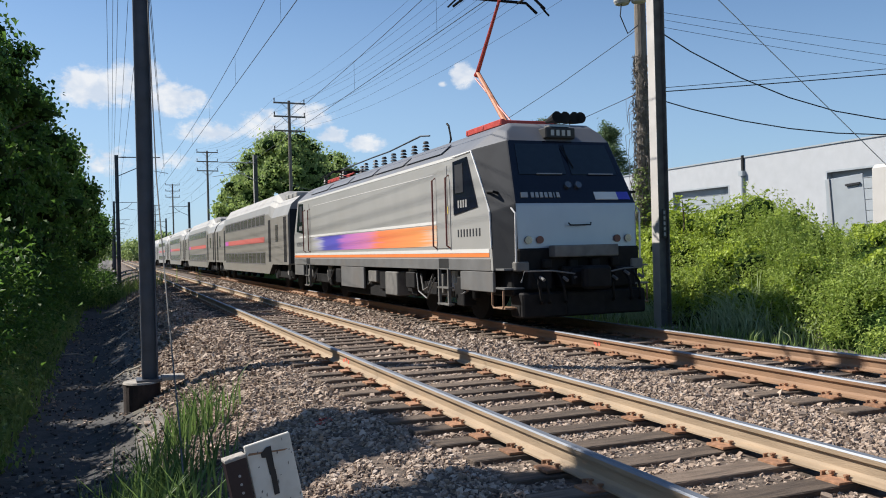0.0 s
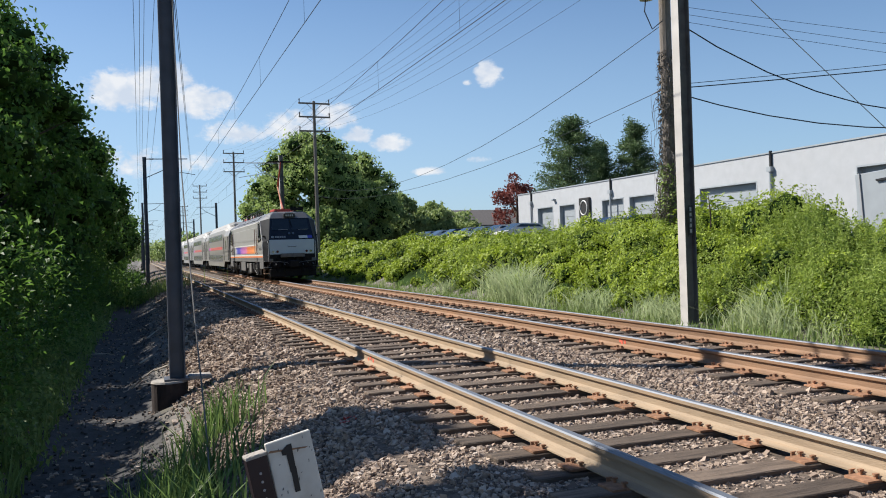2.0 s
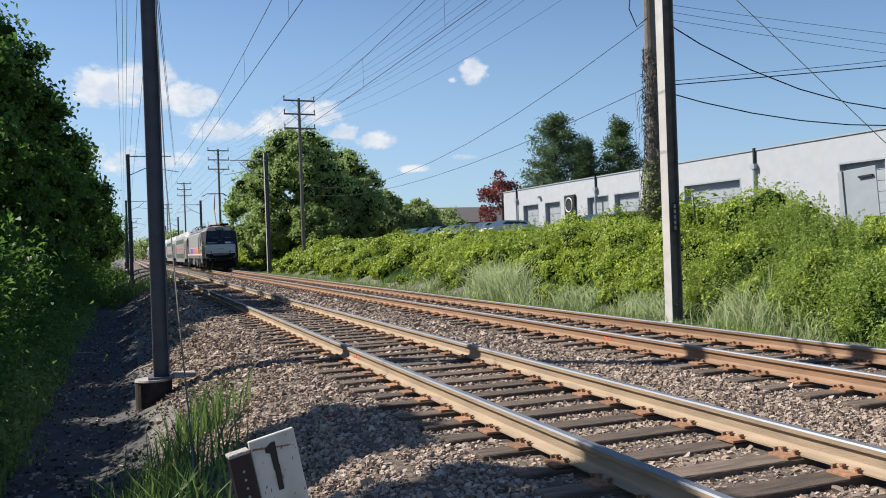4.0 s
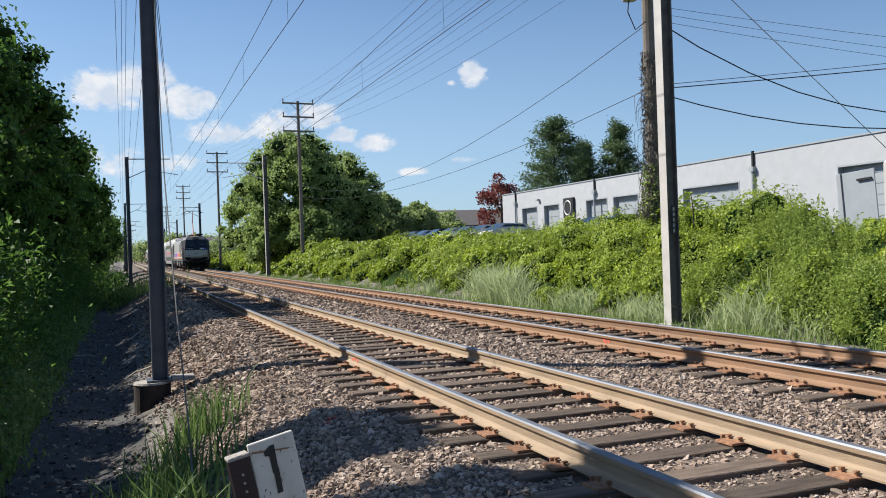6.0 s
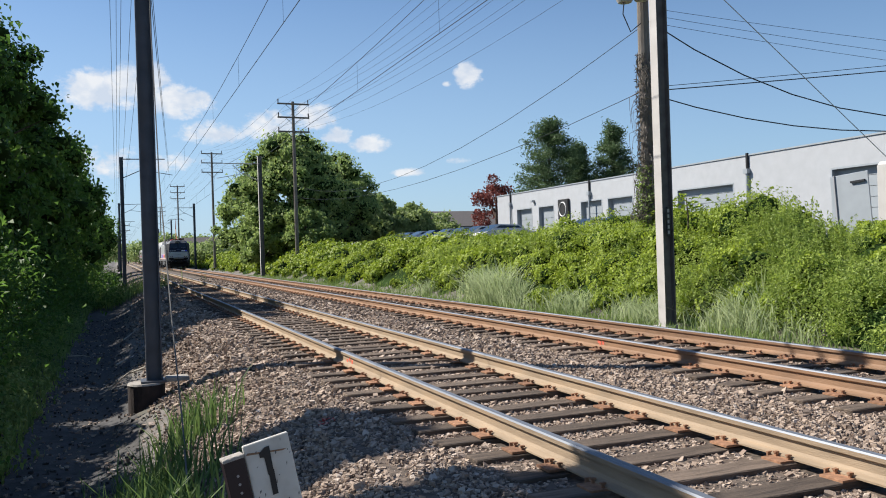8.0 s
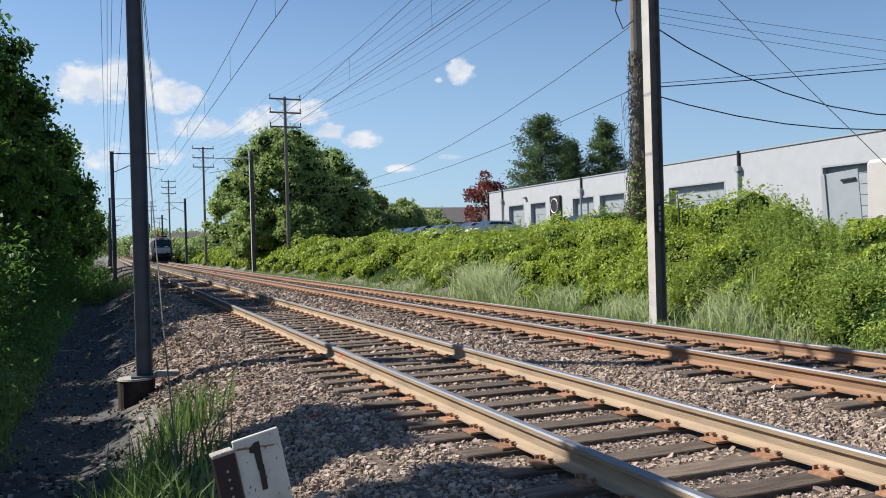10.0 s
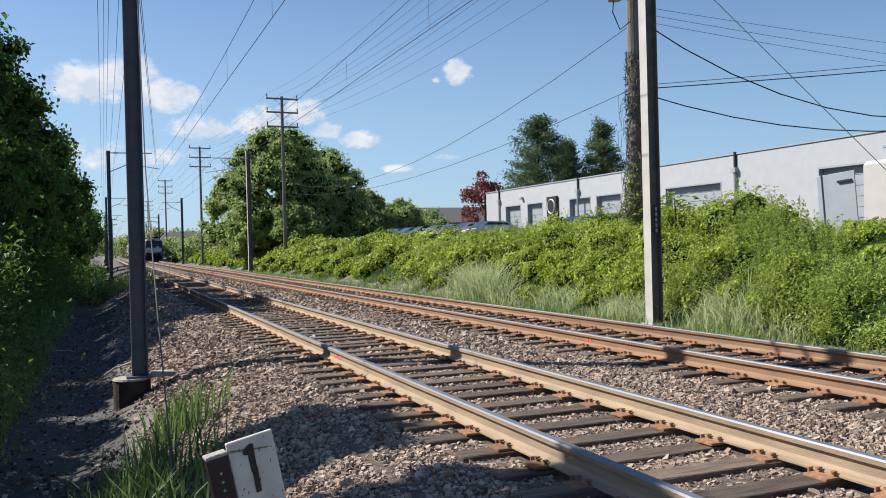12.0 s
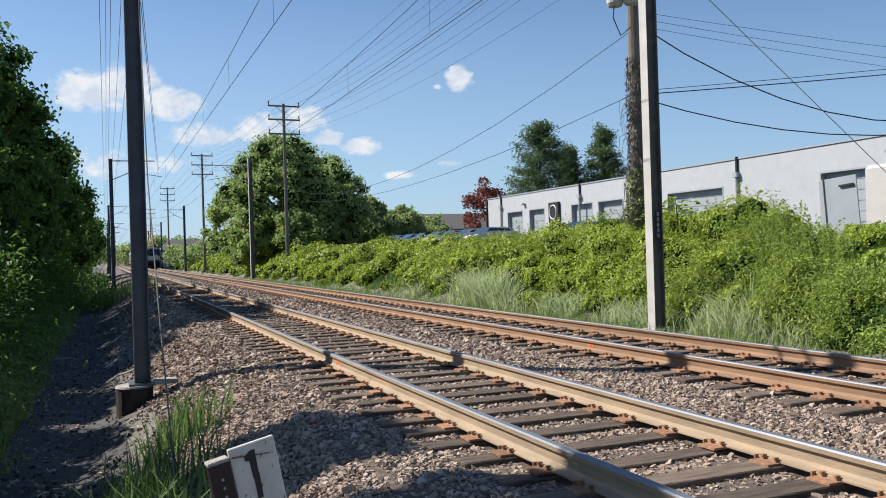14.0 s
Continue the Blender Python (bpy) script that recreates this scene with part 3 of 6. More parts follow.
RAIL = [(-0.075, -0.175), (0.075, -0.175), (0.075, -0.162), (0.022, -0.145), (0.009, -0.125), (0.009, -0.055), (0.034, -0.043), (0.036, -0.012), (0.026, 0.0),
        (-0.026, 0.0), (-0.036, -0.012), (-0.034, -0.043), (-0.009, -0.055), (-0.009, -0.125), (-0.022, -0.145), (-0.075, -0.162)]
RAIL_FACES = [0, 0, 0, 0, 0, 0, 0, 1, 1, 1, 0, 0, 0, 0, 0, 0]


def rail_strip(y0, y1):
    return extrude_profile(RAIL, y0, y1, 1, RAIL_FACES)


def sleeper_mesh():
    bm = box(-1.3, 1.3, -0.115, 0.115, -0.36, -0.19, 0.008)
    for v in bm.verts:
        v.co.z += 0.006 * noise.noise(v.co * 9)
    me = bpy.data.meshes.new("sleeper")
    bm.to_mesh(me)
    bm.free()
    me.materials.append(M["sleeper"])
    return me


def plate_mesh():
    """Tie plate with four spikes and a rail anchor."""
    bm = box(-0.19, 0.19, -0.095, 0.095, -0.19, -0.172)
    for sx in (-1, 1):
        for sy in (-0.06, 0.06):
            add_box(bm, sx * 0.088 - 0.009, sx * 0.088 + 0.009, sy - 0.009, sy + 0.009, -0.172, -0.15)
            add_box(bm, sx * 0.086 - 0.018, sx * 0.086 + 0.018, sy - 0.013, sy + 0.013, -0.15, -0.138)
    add_box(bm, -0.10, 0.10, 0.13, 0.145, -0.19, -0.155)
    me = bpy.data.meshes.new("tie_plate")
    bm.to_mesh(me)
    bm.free()
    me.materials.append(M["plate"])
    return me


def build_track(label, cx, side, seed):
    track = thing("railway_track", label, "railway track", (cx, 0, 0), "the two tracks")
    for s in (-0.7535, 0.7535):
        part("rail", rail_strip(-14, 420), [side, M["rail_top"]], track, "steel rail with polished head", at=(s, 0, 0))
    rng = random.Random(seed)
    sleeper, plate = sleeper_mesh(), plate_mesh()
    y, n = -3.0, 0
    rest_v, rest_f = [], []
    while y < 160:
        at = pose(rng.uniform(-0.09, 0.09), y, rng.uniform(-0.014, 0.003), 0, 0, rng.uniform(-1.8, 1.8))
        if n < 140:
            part("sleeper", sleeper, M["sleeper"], track, at=at)
            for s in (-0.7535, 0.7535):
                part("tie_plate", plate, M["plate"], track, at=pose(s, y, 0, 0, 0, rng.uniform(-1, 1)))
        else:
            k = len(rest_v)
            rest_v += [(x, y + d, z) for x in (-1.3, 1.3) for d in (-0.115, 0.115) for z in (-0.36, -0.19)]
            rest_f += [(k, k + 1, k + 3, k + 2), (k + 4, k + 6, k + 7, k + 5), (k, k + 4, k + 5, k + 1), (k + 2, k + 3, k + 7, k + 6), (k + 1, k + 5, k + 7, k + 3)]
        y += 0.56 + rng.uniform(-0.05, 0.05)
        n += 1
    me = mesh_arrays("distant_sleepers", np.array(rest_v), np.array(rest_f))
    tagged(part("distant_sleepers", me, M["sleeper"], track), "", "", "", "stuff")
    return track


def build_ballast():
    """Crushed stone strewn over the bed: dense close by, sparser far off."""
    rng = np.random.default_rng(5)
    cube = np.array([(x, y, z) for x in (-1, 1) for y in (-1, 1) for z in (-1, 1)], float) * 0.8
    quad = np.array([(0, 1, 3, 2), (4, 6, 7, 5), (0, 4, 5, 1), (2, 3, 7, 6), (1, 5, 7, 3)], np.int32)
    px, py, sz = [], [], []
    for y0, y1, per, size in ((2.6, 7, 1350, 0.0118), (7, 12, 1080, 0.0134), (12, 20, 420, 0.0192), (20, 34, 140, 0.029), (34, 64, 45, 0.042)):
        n = int(per * (y1 - y0) * 9.4)
        px.append(rng.uniform(0.35, 9.75, n))
        py.append(rng.uniform(y0, y1, n))
        sz.append(size * rng.lognormal(0, 0.32, n))
    px, py, sz = np.concatenate(px), np.concatenate(py), np.concatenate(sz)
    keep = np.ones(len(px), bool)
    for cx in (NEAR_X, TRAIN_X):
        for s in (-0.7535, 0.7535):
            keep &= abs(px - cx - s) > 0.10
        inside = abs(px - cx) < 1.32
        keep &= ~inside | (rng.random(len(px)) < 0.95)
    keep &= px < 1.3 * py + 1.6
    edge = np.clip((px - 0.35) / 0.9, 0, 1)
    keep &= rng.random(len(px)) < 0.25 + 0.75 * edge
    px, py, sz = px[keep], py[keep], np.minimum(sz[keep], 0.04)
    gz = np.array([ground_z(x, y) for x, y in zip(px, py)])
    pz = gz + sz * rng.uniform(-0.1, 0.9, len(px))
    for cx in (NEAR_X, TRAIN_X):
        inside = abs(px - cx) < 1.32
        pz[inside] = np.minimum(pz[inside], -0.235)
    n = len(px)
    shape = (cube[None] + rng.normal(0, 0.17, (n, 8, 3))) * rng.uniform(0.75, 1.3, (n, 1, 3))
    a = rng.uniform(0, math.tau, n)
    c, s = np.cos(a)[:, None], np.sin(a)[:, None]
    tl = rng.normal(0, 0.5, n)[:, None]
    x = shape[:, :, 0] * c - shape[:, :, 1] * s
    y = shape[:, :, 0] * s + shape[:, :, 1] * c
    z = shape[:, :, 2] * 0.75 + 0.6 * x * tl + y * rng.normal(0, 0.3, n)[:, None]
    v = np.stack([x, y, z], 2) * sz[:, None, None] + np.stack([px, py, pz], 1)[:, None, :]
    f = (quad[None] + (np.arange(n, dtype=np.int32) * 8)[:, None, None]).reshape(-1, 4)
    me = mesh_arrays("ballast_stones", v.reshape(-1, 3), f)
    me.materials.append(M["stone"])
    me.materials.append(M["red"])
    sprayed = (np.hypot(px - 1.87, (py - 8.2) * 0.5) < 0.09) & (rng.random(n) < 0.6)
    me.polygons.foreach_set("material_index", np.repeat(sprayed.astype(np.int32), len(quad)))
    tagged(new("ballast_stones", me), "loose grey-brown crushed stone ballast", "ballast", "", "stuff")


def build_rubble():
    """Cinders and broken stone on the floor and banks of the ditch."""
    rng = np.random.default_rng(8)
    n = 5200
    x, y = rng.uniform(-1.9, 0.7, n), 5.5 + 34 * rng.random(n) ** 2.4
    r = rng.uniform(0.008, 0.028, n)
    z = np.array([ground_z(a, b) for a, b in zip(x, y)])
    cube = np.array([(a, b, c) for a in (-1, 1) for b in (-1, 1) for c in (-1, 1)], float) * 0.8
    v = (cube[None] + rng.normal(0, 0.35, (n, 8, 3))) * r[:, None, None] * rng.uniform(0.5, 1.4, (n, 1, 3)) + np.stack([x, y, z], 1)[:, None, :]
    quad = np.array([(0, 1, 3, 2), (4, 6, 7, 5), (0, 4, 5, 1), (2, 3, 7, 6), (1, 5, 7, 3)], np.int32)
    me = mesh_arrays("ditch_rubble", v.reshape(-1, 3), (quad[None] + (np.arange(n, dtype=np.int32) * 8)[:, None, None]).reshape(-1, 4))
    me.materials.append(M["cinder"])
    me.materials.append(M["stone"])
    me.polygons.foreach_set("material_index", np.repeat((rng.random(n) < 0.55).astype(np.int32), len(quad)))
    tagged(new("ditch_rubble", me), "dark cinders and broken stone in the ditch", "rubble", "", "stuff")


# ---- the train ----
def side_panel(x, y0, y1, z0, z1, proud=0.006):
    s = 1 if x > 0 else -1
    return box(min(x, x + s * proud), max(x, x + s * proud), y0, y1, z0, z1)


def bogie(parent, y, wheelbase=2.6):
    part("bogie", add_box(add_box(box(-1.22, -1.08, y - 1.9, y + 1.9, 0.42, 0.72, 0.03), 1.08, 1.22, y - 1.9, y + 1.9, 0.42, 0.72, 0.03), -1.1, 1.1, y - 0.35, y + 0.35, 0.4, 0.75, 0.03), M["black"], parent, "grimy black bogie frame")
    for dy in (-wheelbase / 2, wheelbase / 2):
        for x in (-0.78, 0.78):
            part("wheel", tube([(x - 0.07, y + dy, 0.52), (x + 0.07, y + dy, 0.52)], 0.52, 24), M["black"], parent)
            s = 1 if x > 0 else -1
            part("axle_box", add_box(box(s * 1.15 - 0.12, s * 1.15 + 0.12, y + dy - 0.2, y + dy + 0.2, 0.36, 0.74, 0.04), s * 1.2 - 0.06, s * 1.2 + 0.06, y + dy - 0.5, y + dy - 0.25, 0.5, 0.95, 0.03), M["black"], parent)
            part("spring", tube([(s * 1.16, y + dy + 0.4, 0.55), (s * 1.16, y + dy + 0.4, 0.95)], 0.09, 10), M["pole_grey"], parent)


LOCO = 17.6


def build_loco():
    loco = thing("locomotive", "silver electric locomotive with orange and purple side band, pantograph raised", "locomotive")
    bm = bmesh.new()
    # half outline of the body from sill to roof at the stations front corner, behind the cab, rear
    W, S, R = 1.45, 3.15, 3.62

    def ring(y_sill, y_mid, y_top, y_roof):
        pts = [(-W, y_sill, 0.98), (-W, y_mid, 2.0), (-W, y_top, S), (-1.02, y_roof, 3.5), (-0.8, y_roof, R), (0.8, y_roof, R), (1.02, y_roof, 3.5), (W, y_top, S), (W, y_mid, 2.0), (W, y_sill, 0.98)]
        return [bm.verts.new(p) for p in pts]

    def face_ring(y0, y1, y2, y3):
        pts = [(-1.16, y0, 0.98), (-1.18, y1, 2.12), (-1.02, y2, 3.26), (-0.95, y3, 3.44), (-0.8, y3 + 0.1, 3.55), (0.8, y3 + 0.1, 3.55), (0.95, y3, 3.44), (1.02, y2, 3.26), (1.18, y1, 2.12), (1.16, y0, 0.98)]
        return [bm.verts.new(p) for p in pts]

    rings = [face_ring(0.0, 0.04, 0.62, 0.78), ring(0.42, 0.5, 1.24, 1.0), ring(2.2, 2.2, 2.2, 2.2), ring(LOCO - 2.2, LOCO - 2.2, LOCO - 2.2, LOCO - 2.2), ring(LOCO - 0.42, LOCO - 0.5, LOCO - 1.24, LOCO - 1.0), face_ring(LOCO, LOCO - 0.04, LOCO - 0.62, LOCO - 0.78)]
    for i, (a, b) in enumerate(zip(rings, rings[1:])):
        for k in range(9):
            f = bm.faces.new((a[k], a[k + 1], b[k + 1], b[k]))
            f.material_index = (2 if i in (0, 4) and k in (0, 1, 7, 8) else 1 if k in (2, 3, 4, 5, 6) else 0)
        bm.faces.new((a[9], a[0], b[0], b[9])).material_index = 3
    for r in (rings[0], rings[-1]):
        f = bm.faces.new((r[0], r[1], r[8], r[9]))
        f.material_index = 4
        f = bm.faces.new((r[1], r[2], r[7], r[8]))
        f.material_index = 5
        f = bm.faces.new((r[2], r[3], r[4], r[5], r[6], r[7]))
        f.material_index = 1
    bmesh.ops.recalc_face_normals(bm, faces=bm.faces)
    sharp = [e for e in bm.edges if len(e.link_faces) == 2 and e.calc_face_angle(0) > 0.3]
    bmesh.ops.bevel(bm, geom=sharp, offset=0.03, segments=2, profile=0.6, affect="EDGES", material=-1)
    part("body", bm, [M["silver"], M["roof_grey"], M["dark_panel"], M["black"], M["nose"], M["black_glass"]], loco, "silver body with grey roof and charcoal cab corners")
    part("lower_nose", box(-1.19, 1.19, -0.03, 0.5, 0.94, 1.36, 0.03), M["black"], loco, "black buffer beam")

    def on_face(u, h, off=0.0):
        """A place on the sloping windscreen, u across, h from 0 at its foot to 1."""
        return Vector((u * (1.18 - 0.16 * h), 0.04 + 0.58 * h - off, 2.12 + 1.14 * h + off * 0.45))

    def face_quad(u0, u1, h0, h1, off=0.012, thick=0.012):
        return poly_prism([on_face(u0, h0, off), on_face(u1, h0, off), on_face(u1, h1, off), on_face(u0, h1, off)], (0, thick, -0.005))

    for u0, u1 in ((-0.88, -0.05), (0.05, 0.88)):
        part("windscreen", face_quad(u0, u1, 0.45, 0.94), M["glass"], loco, "dark tinted windscreen")
        part("window_ledge", face_quad(u0 + 0.3, u1 - 0.08, 0.445, 0.46, 0.027, 0.01), M["cable_grey"], loco)
    part("wiper", tube([on_face(-0.02, 0.9, 0.03), on_face(0.1, 0.55, 0.03)], 0.012, 5), M["black"], loco)
    for u in (-0.09, 0.09):
        part("headlight", tube([on_face(u, 0.27, 0.0), on_face(u, 0.27, 0.05)], 0.062, 14), M["lens"], loco)
    # operator's mark and sign panel: plain bars
    for u0, u1 in ((-0.9, -0.79), (-0.74, -0.69), (-0.665, -0.615), (-0.59, -0.54), (-0.515, -0.465), (-0.44, -0.39), (-0.36, -0.345), (-0.315, -0.265)):
        part("lettering_bar", face_quad(u0, u1, 0.085, 0.165, 0.014), M["silver"], loco)
    part("paper_sign", face_quad(0.33, 0.72, 0.05, 0.17, 0.014), M["white"], loco)
    part("paper_sign", face_quad(0.72, 0.93, 0.05, 0.17, 0.016), M["blue"], loco)
    # number box over the windscreen
    part("number_box", box(-0.3, 0.3, 0.55, 0.95, 3.3, 3.5, 0.02), M["ink"], loco, "black number box")
    for i in range(4):
        part("number_bar", box(-0.2 + i * 0.11, -0.135 + i * 0.11, 0.538, 0.552, 3.35, 3.45), M["silver"], loco)
    part("beacon_light", box(-0.2, 0.2, 0.58, 0.8, 3.5, 3.56, 0.015), M["lens"], loco)
    # nose fittings
    part("nose_handle", tube([(-0.22, -0.03, 1.78), (-0.2, -0.06, 1.74), (0.2, -0.06, 1.74), (0.22, -0.03, 1.78)], 0.013, 6), M["black"], loco)
    for s in (-1, 1):
        part("marker_lamp", tube([(s * 0.76, 0.03, 1.5), (s * 0.76, -0.015, 1.5)], 0.066, 14), M["lamp_red"], loco, "red marker lamp")
        part("ditch_light", tube([(s * 0.98, 0.03, 1.5), (s * 0.98, -0.02, 1.5)], 0.068, 14), M["lens"], loco, "clear ditch light")
    part("bumper_panel", box(-0.62, 0.62, -0.26, -0.03, 1.2, 1.4, 0.015), M["dirty_shade_steel"], loco, "grimy grey steel bumper panel")
    part("coupler", add_box(box(-0.16, 0.16, -0.5, 0.1, 0.72, 0.98, 0.04), -0.26, 0.26, -0.62, -0.42, 0.66, 1.05, 0.05), M["black"], loco, "black coupler")
    for x, z in ((-0.9, 0.88), (-0.46, 0.86), (-0.3, 0.9), (0.5, 0.85), (0.74, 0.93), (1.02, 0.86)):
        part("hose_coupling", tube([(x, -0.24, z), (x + 0.02, -0.34, z - 0.05)], 0.028, 8), M["dark_silver"], loco)
    for x in (-0.7, -0.2, 0.22, 0.62):
        part("jumper_socket", box(x - 0.08, x + 0.08, -0.16, 0.02, 1.02, 1.17, 0.02), M["black"], loco)
    part("draft_gear", add_box(box(-0.45, 0.45, -0.2, 0.2, 0.68, 1.04, 0.04), -0.34, 0.34, -0.34, -0.18, 0.7, 1.0, 0.05), M["black"], loco, "grimy coupler pocket")
    pilot = bmesh.new()
    for x0, x1, y0, y1 in ((-1.2, -0.35, -0.18, 0.3), (0.35, 1.2, -0.18, 0.3), (-0.4, 0.4, -0.2, 0.1)):
        add_box(pilot, x0, x1, y0, y1, 0.2, 0.62, 0.03)
    part("snow_plough", pilot, M["black"], loco, "black plough plate")
    part("end_equipment", add_box(add_box(box(-1.25, 1.25, 0.1, 1.2, 0.55, 1.02, 0.03), -1.05, -0.6, -0.12, 0.12, 0.66, 1.0, 0.03), 0.6, 1.05, -0.12, 0.12, 0.66, 1.0, 0.03), M["black"], loco, "black hoses and end equipment")
    for x in (-0.95, -0.8, -0.5, 0.45, 0.8, 0.98):
        part("air_hose", tube([(x, -0.1, 0.95), (x, -0.3, 0.75), (x + 0.05, -0.28, 0.48), (x + 0.12, -0.12, 0.42)], 0.025, 6), M["black"], loco)
    for s in (-1, 1):
        for z in (0.35, 0.68, 1.0):
            part("step", box(min(s * 1.0, s * 1.42), max(s * 1.0, s * 1.42), 0.05, 0.4, z, z + 0.03), M["rust"] if z < 0.5 else M["dark_silver"], loco)
        part("foot_bracket", tube([(s * 1.42, 0.1, 0.66), (s * 1.42, 0.1, 0.4), (s * 1.42, 0.14, 0.36), (s * 1.42, 0.5, 0.36), (s * 1.42, 0.54, 0.4), (s * 1.42, 0.54, 0.66)], 0.018, 6), M["rust"], loco, "rusty foot bracket")
        part("corner_lamp_box", box(min(s * 1.0, s * 1.25), max(s * 1.0, s * 1.25), -0.06, 0.1, 0.98, 1.14, 0.02), M["dirty_shade_steel"], loco)
        part("cut_lever", tube([(s * 0.3, -0.34, 0.92), (s * 0.7, -0.3, 0.98), (s * 1.15, -0.16, 0.98), (s * 1.2, -0.14, 0.8)], 0.014, 6), M["dark_silver"], loco)
        part("mirror_bar", tube([(s * 1.3, 0.45, 2.32), (s * 1.42, 0.4, 2.34), (s * 1.42, 0.62, 2.36), (s * 1.4, 0.66, 2.32)], 0.025, 6), M["black"], loco)
        part("grab_rail", tube([(s * 1.22, 0.0, 1.05), (s * 1.22, -0.02, 1.95), (s * 1.24, 0.1, 2.05)], 0.016, 6), M["white"], loco)
    for s in (-1, 1):
        x = s * 1.45
        # upper white line, rainbow band, lower stripes
        part("upper_line", side_panel(x, 2.0, LOCO - 1.4, 3.085, 3.135), M["white"], loco, "white line")
        part("faint_line", side_panel(x, 3.2, LOCO - 3.5, 2.86, 2.875, 0.004), M["white"], loco)
        part("band", side_panel(x, 2.4, 14.2, 1.44, 1.86), M["rainbow"], loco, "blue to magenta to orange fading band")
        part("band_edge", side_panel(x, 2.6, LOCO - 1.4, 1.88, 1.94), M["white"], loco)
        part("sill_stripe", side_panel(x, 0.55, LOCO - 0.55, 1.30, 1.37), M["white"], loco)
        part("sill_stripe", side_panel(x, 0.55, LOCO - 0.55, 1.225, 1.295), M["orange"], loco, "orange stripe")
        for y0, yd in ((2.35, 1), (LOCO - 2.35, -1)):
            for dy in (0, 0.72):
                yy = y0 + yd * dy
                part("handrail", tube([(x, yy, 1.4), (x + s * 0.07, yy, 1.45), (x + s * 0.07, yy, 2.75), (x, yy, 2.8)], 0.018, 6), M["rail_red"], loco, "red-brown handrail")
            part("cab_door", side_panel(x, min(y0 + yd * 0.08, y0 + yd * 0.64), max(y0 + yd * 0.08, y0 + yd * 0.64), 1.4, 2.98, 0.01), M["silver"], loco)
            part("door_step", side_panel(x, min(y0 + yd * 0.1, y0 + yd * 0.6), max(y0 + yd * 0.1, y0 + yd * 0.6), 1.02, 1.2, 0.012), M["ink"], loco)
            ladder = bmesh.new()
            for dy in (0.1, 0.6):
                add_box(ladder, x - 0.03, x + 0.03, y0 + yd * dy - 0.025, y0 + yd * dy + 0.025, 0.28, 1.0)
            for z in (0.3, 0.62):
                add_box(ladder, x - 0.06, x + 0.06, y0 + min(0, yd) * 0.6, y0 + max(0, yd) * 0.6, z, z + 0.03)
            part("cab_steps", ladder, M["dirty_shade_steel"], loco, "grey cab ladder")
        # cab side window with a slanted front edge
        for y0, yd in ((0, 1), (LOCO, -1)):
            pts = [(x + s * 0.004, y0 + yd * 2.1, 3.02), (x + s * 0.004, y0 + yd * 1.42, 3.05), (x + s * 0.004, y0 + yd * 0.98, 2.12), (x + s * 0.004, y0 + yd * 2.1, 2.02)]
            part("side_window", poly_prism(pts, (s * 0.012, 0, 0)), M["black_glass"], loco, "dark cab side window")
            pts = [(x + s * 0.017, y0 + yd * 1.98, 2.95), (x + s * 0.017, y0 + yd * 1.6, 2.95), (x + s * 0.017, y0 + yd * 1.6, 2.42), (x + s * 0.017, y0 + yd * 1.98, 2.42)]
            part("window_blind", poly_prism(pts, (s * 0.008, 0, 0)), M["dark_panel"], loco)
            for i in range(4):
                part("number_bar", side_panel(x + s * 0.012, y0 + yd * (1.85 - 0.12 * i) - 0.035, y0 + yd * (1.85 - 0.12 * i) + 0.035, 2.14, 2.28), M["silver"], loco)
            for i in range(8):
                part("lettering_bar", side_panel(x, y0 + yd * (1.92 - 0.14 * i) - 0.03, y0 + yd * (1.92 - 0.14 * i) + 0.03, 1.6, 1.74, 0.004), M["dark_panel"], loco)
        part("data_panel", side_panel(x, 2.4, 2.75, 2.06, 2.2, 0.008), material("yellow_label", (0.7, 0.5, 0.05), 0.5) if s < 0 else M["white"], loco)
        part("edge_trim", tube([(x, 0.46, 1.38), (x, 0.5, 2.0), (x, 0.86, 2.58), (x, 1.24, 3.13), (x, 2.1, 3.11)], 0.018, 6), M["white"], loco, "white edge trim")
        # skirts and under-floor boxes
        for y0, y1, z0 in ((0.45, 1.9, 0.62), (8.4, 10.7, 0.42), (LOCO - 1.9, LOCO - 0.45, 0.62)):
            part("skirt", box(min(x - s * 0.006, x - s * 0.06), max(x - s * 0.006, x - s * 0.06), y0, y1, z0, 0.975, 0.01), M["dark_silver"], loco, "dark stained silver skirt panel")
        part("sill", box(min(x + s * 0.005, x - s * 0.08), max(x + s * 0.005, x - s * 0.08), 0.5, LOCO - 0.5, 0.98, 1.2, 0.01), M["dark_silver"], loco, "dark stained silver sill")
        part("equipment_box", box(min(s * 0.8, s * 1.42), max(s * 0.8, s * 1.42), 5.75, 6.65, 0.34, 0.89, 0.02), M["dirty_shade_steel"], loco, "grey equipment box")
        part("equipment_box", box(min(s * 0.7, s * 1.3), max(s * 0.7, s * 1.3), 7.0, 10.6, 0.25, 0.9, 0.02), M["black"], loco)
        for j, (ya, yb, za, zb) in enumerate(((1.95, 2.3, 0.3, 0.85), (2.95, 3.2, 0.5, 0.9), (4.6, 5.2, 0.55, 0.9), (6.75, 7.3, 0.45, 0.9), (7.5, 8.2, 0.6, 0.9), (10.9, 11.5, 0.5, 0.9), (12.2, 12.6, 0.5, 0.85), (15.0, 15.3, 0.4, 0.85))):
            part("equipment_box", box(min(s * 1.1, s * (1.36 + 0.02 * (j % 3))), max(s * 1.1, s * (1.36 + 0.02 * (j % 3))), ya, yb, za, zb, 0.02), M["dirty_shade_steel"] if j % 3 == 1 else M["black"], loco)
        for j in range(7):
            ya = 1.6 + 2.1 * j
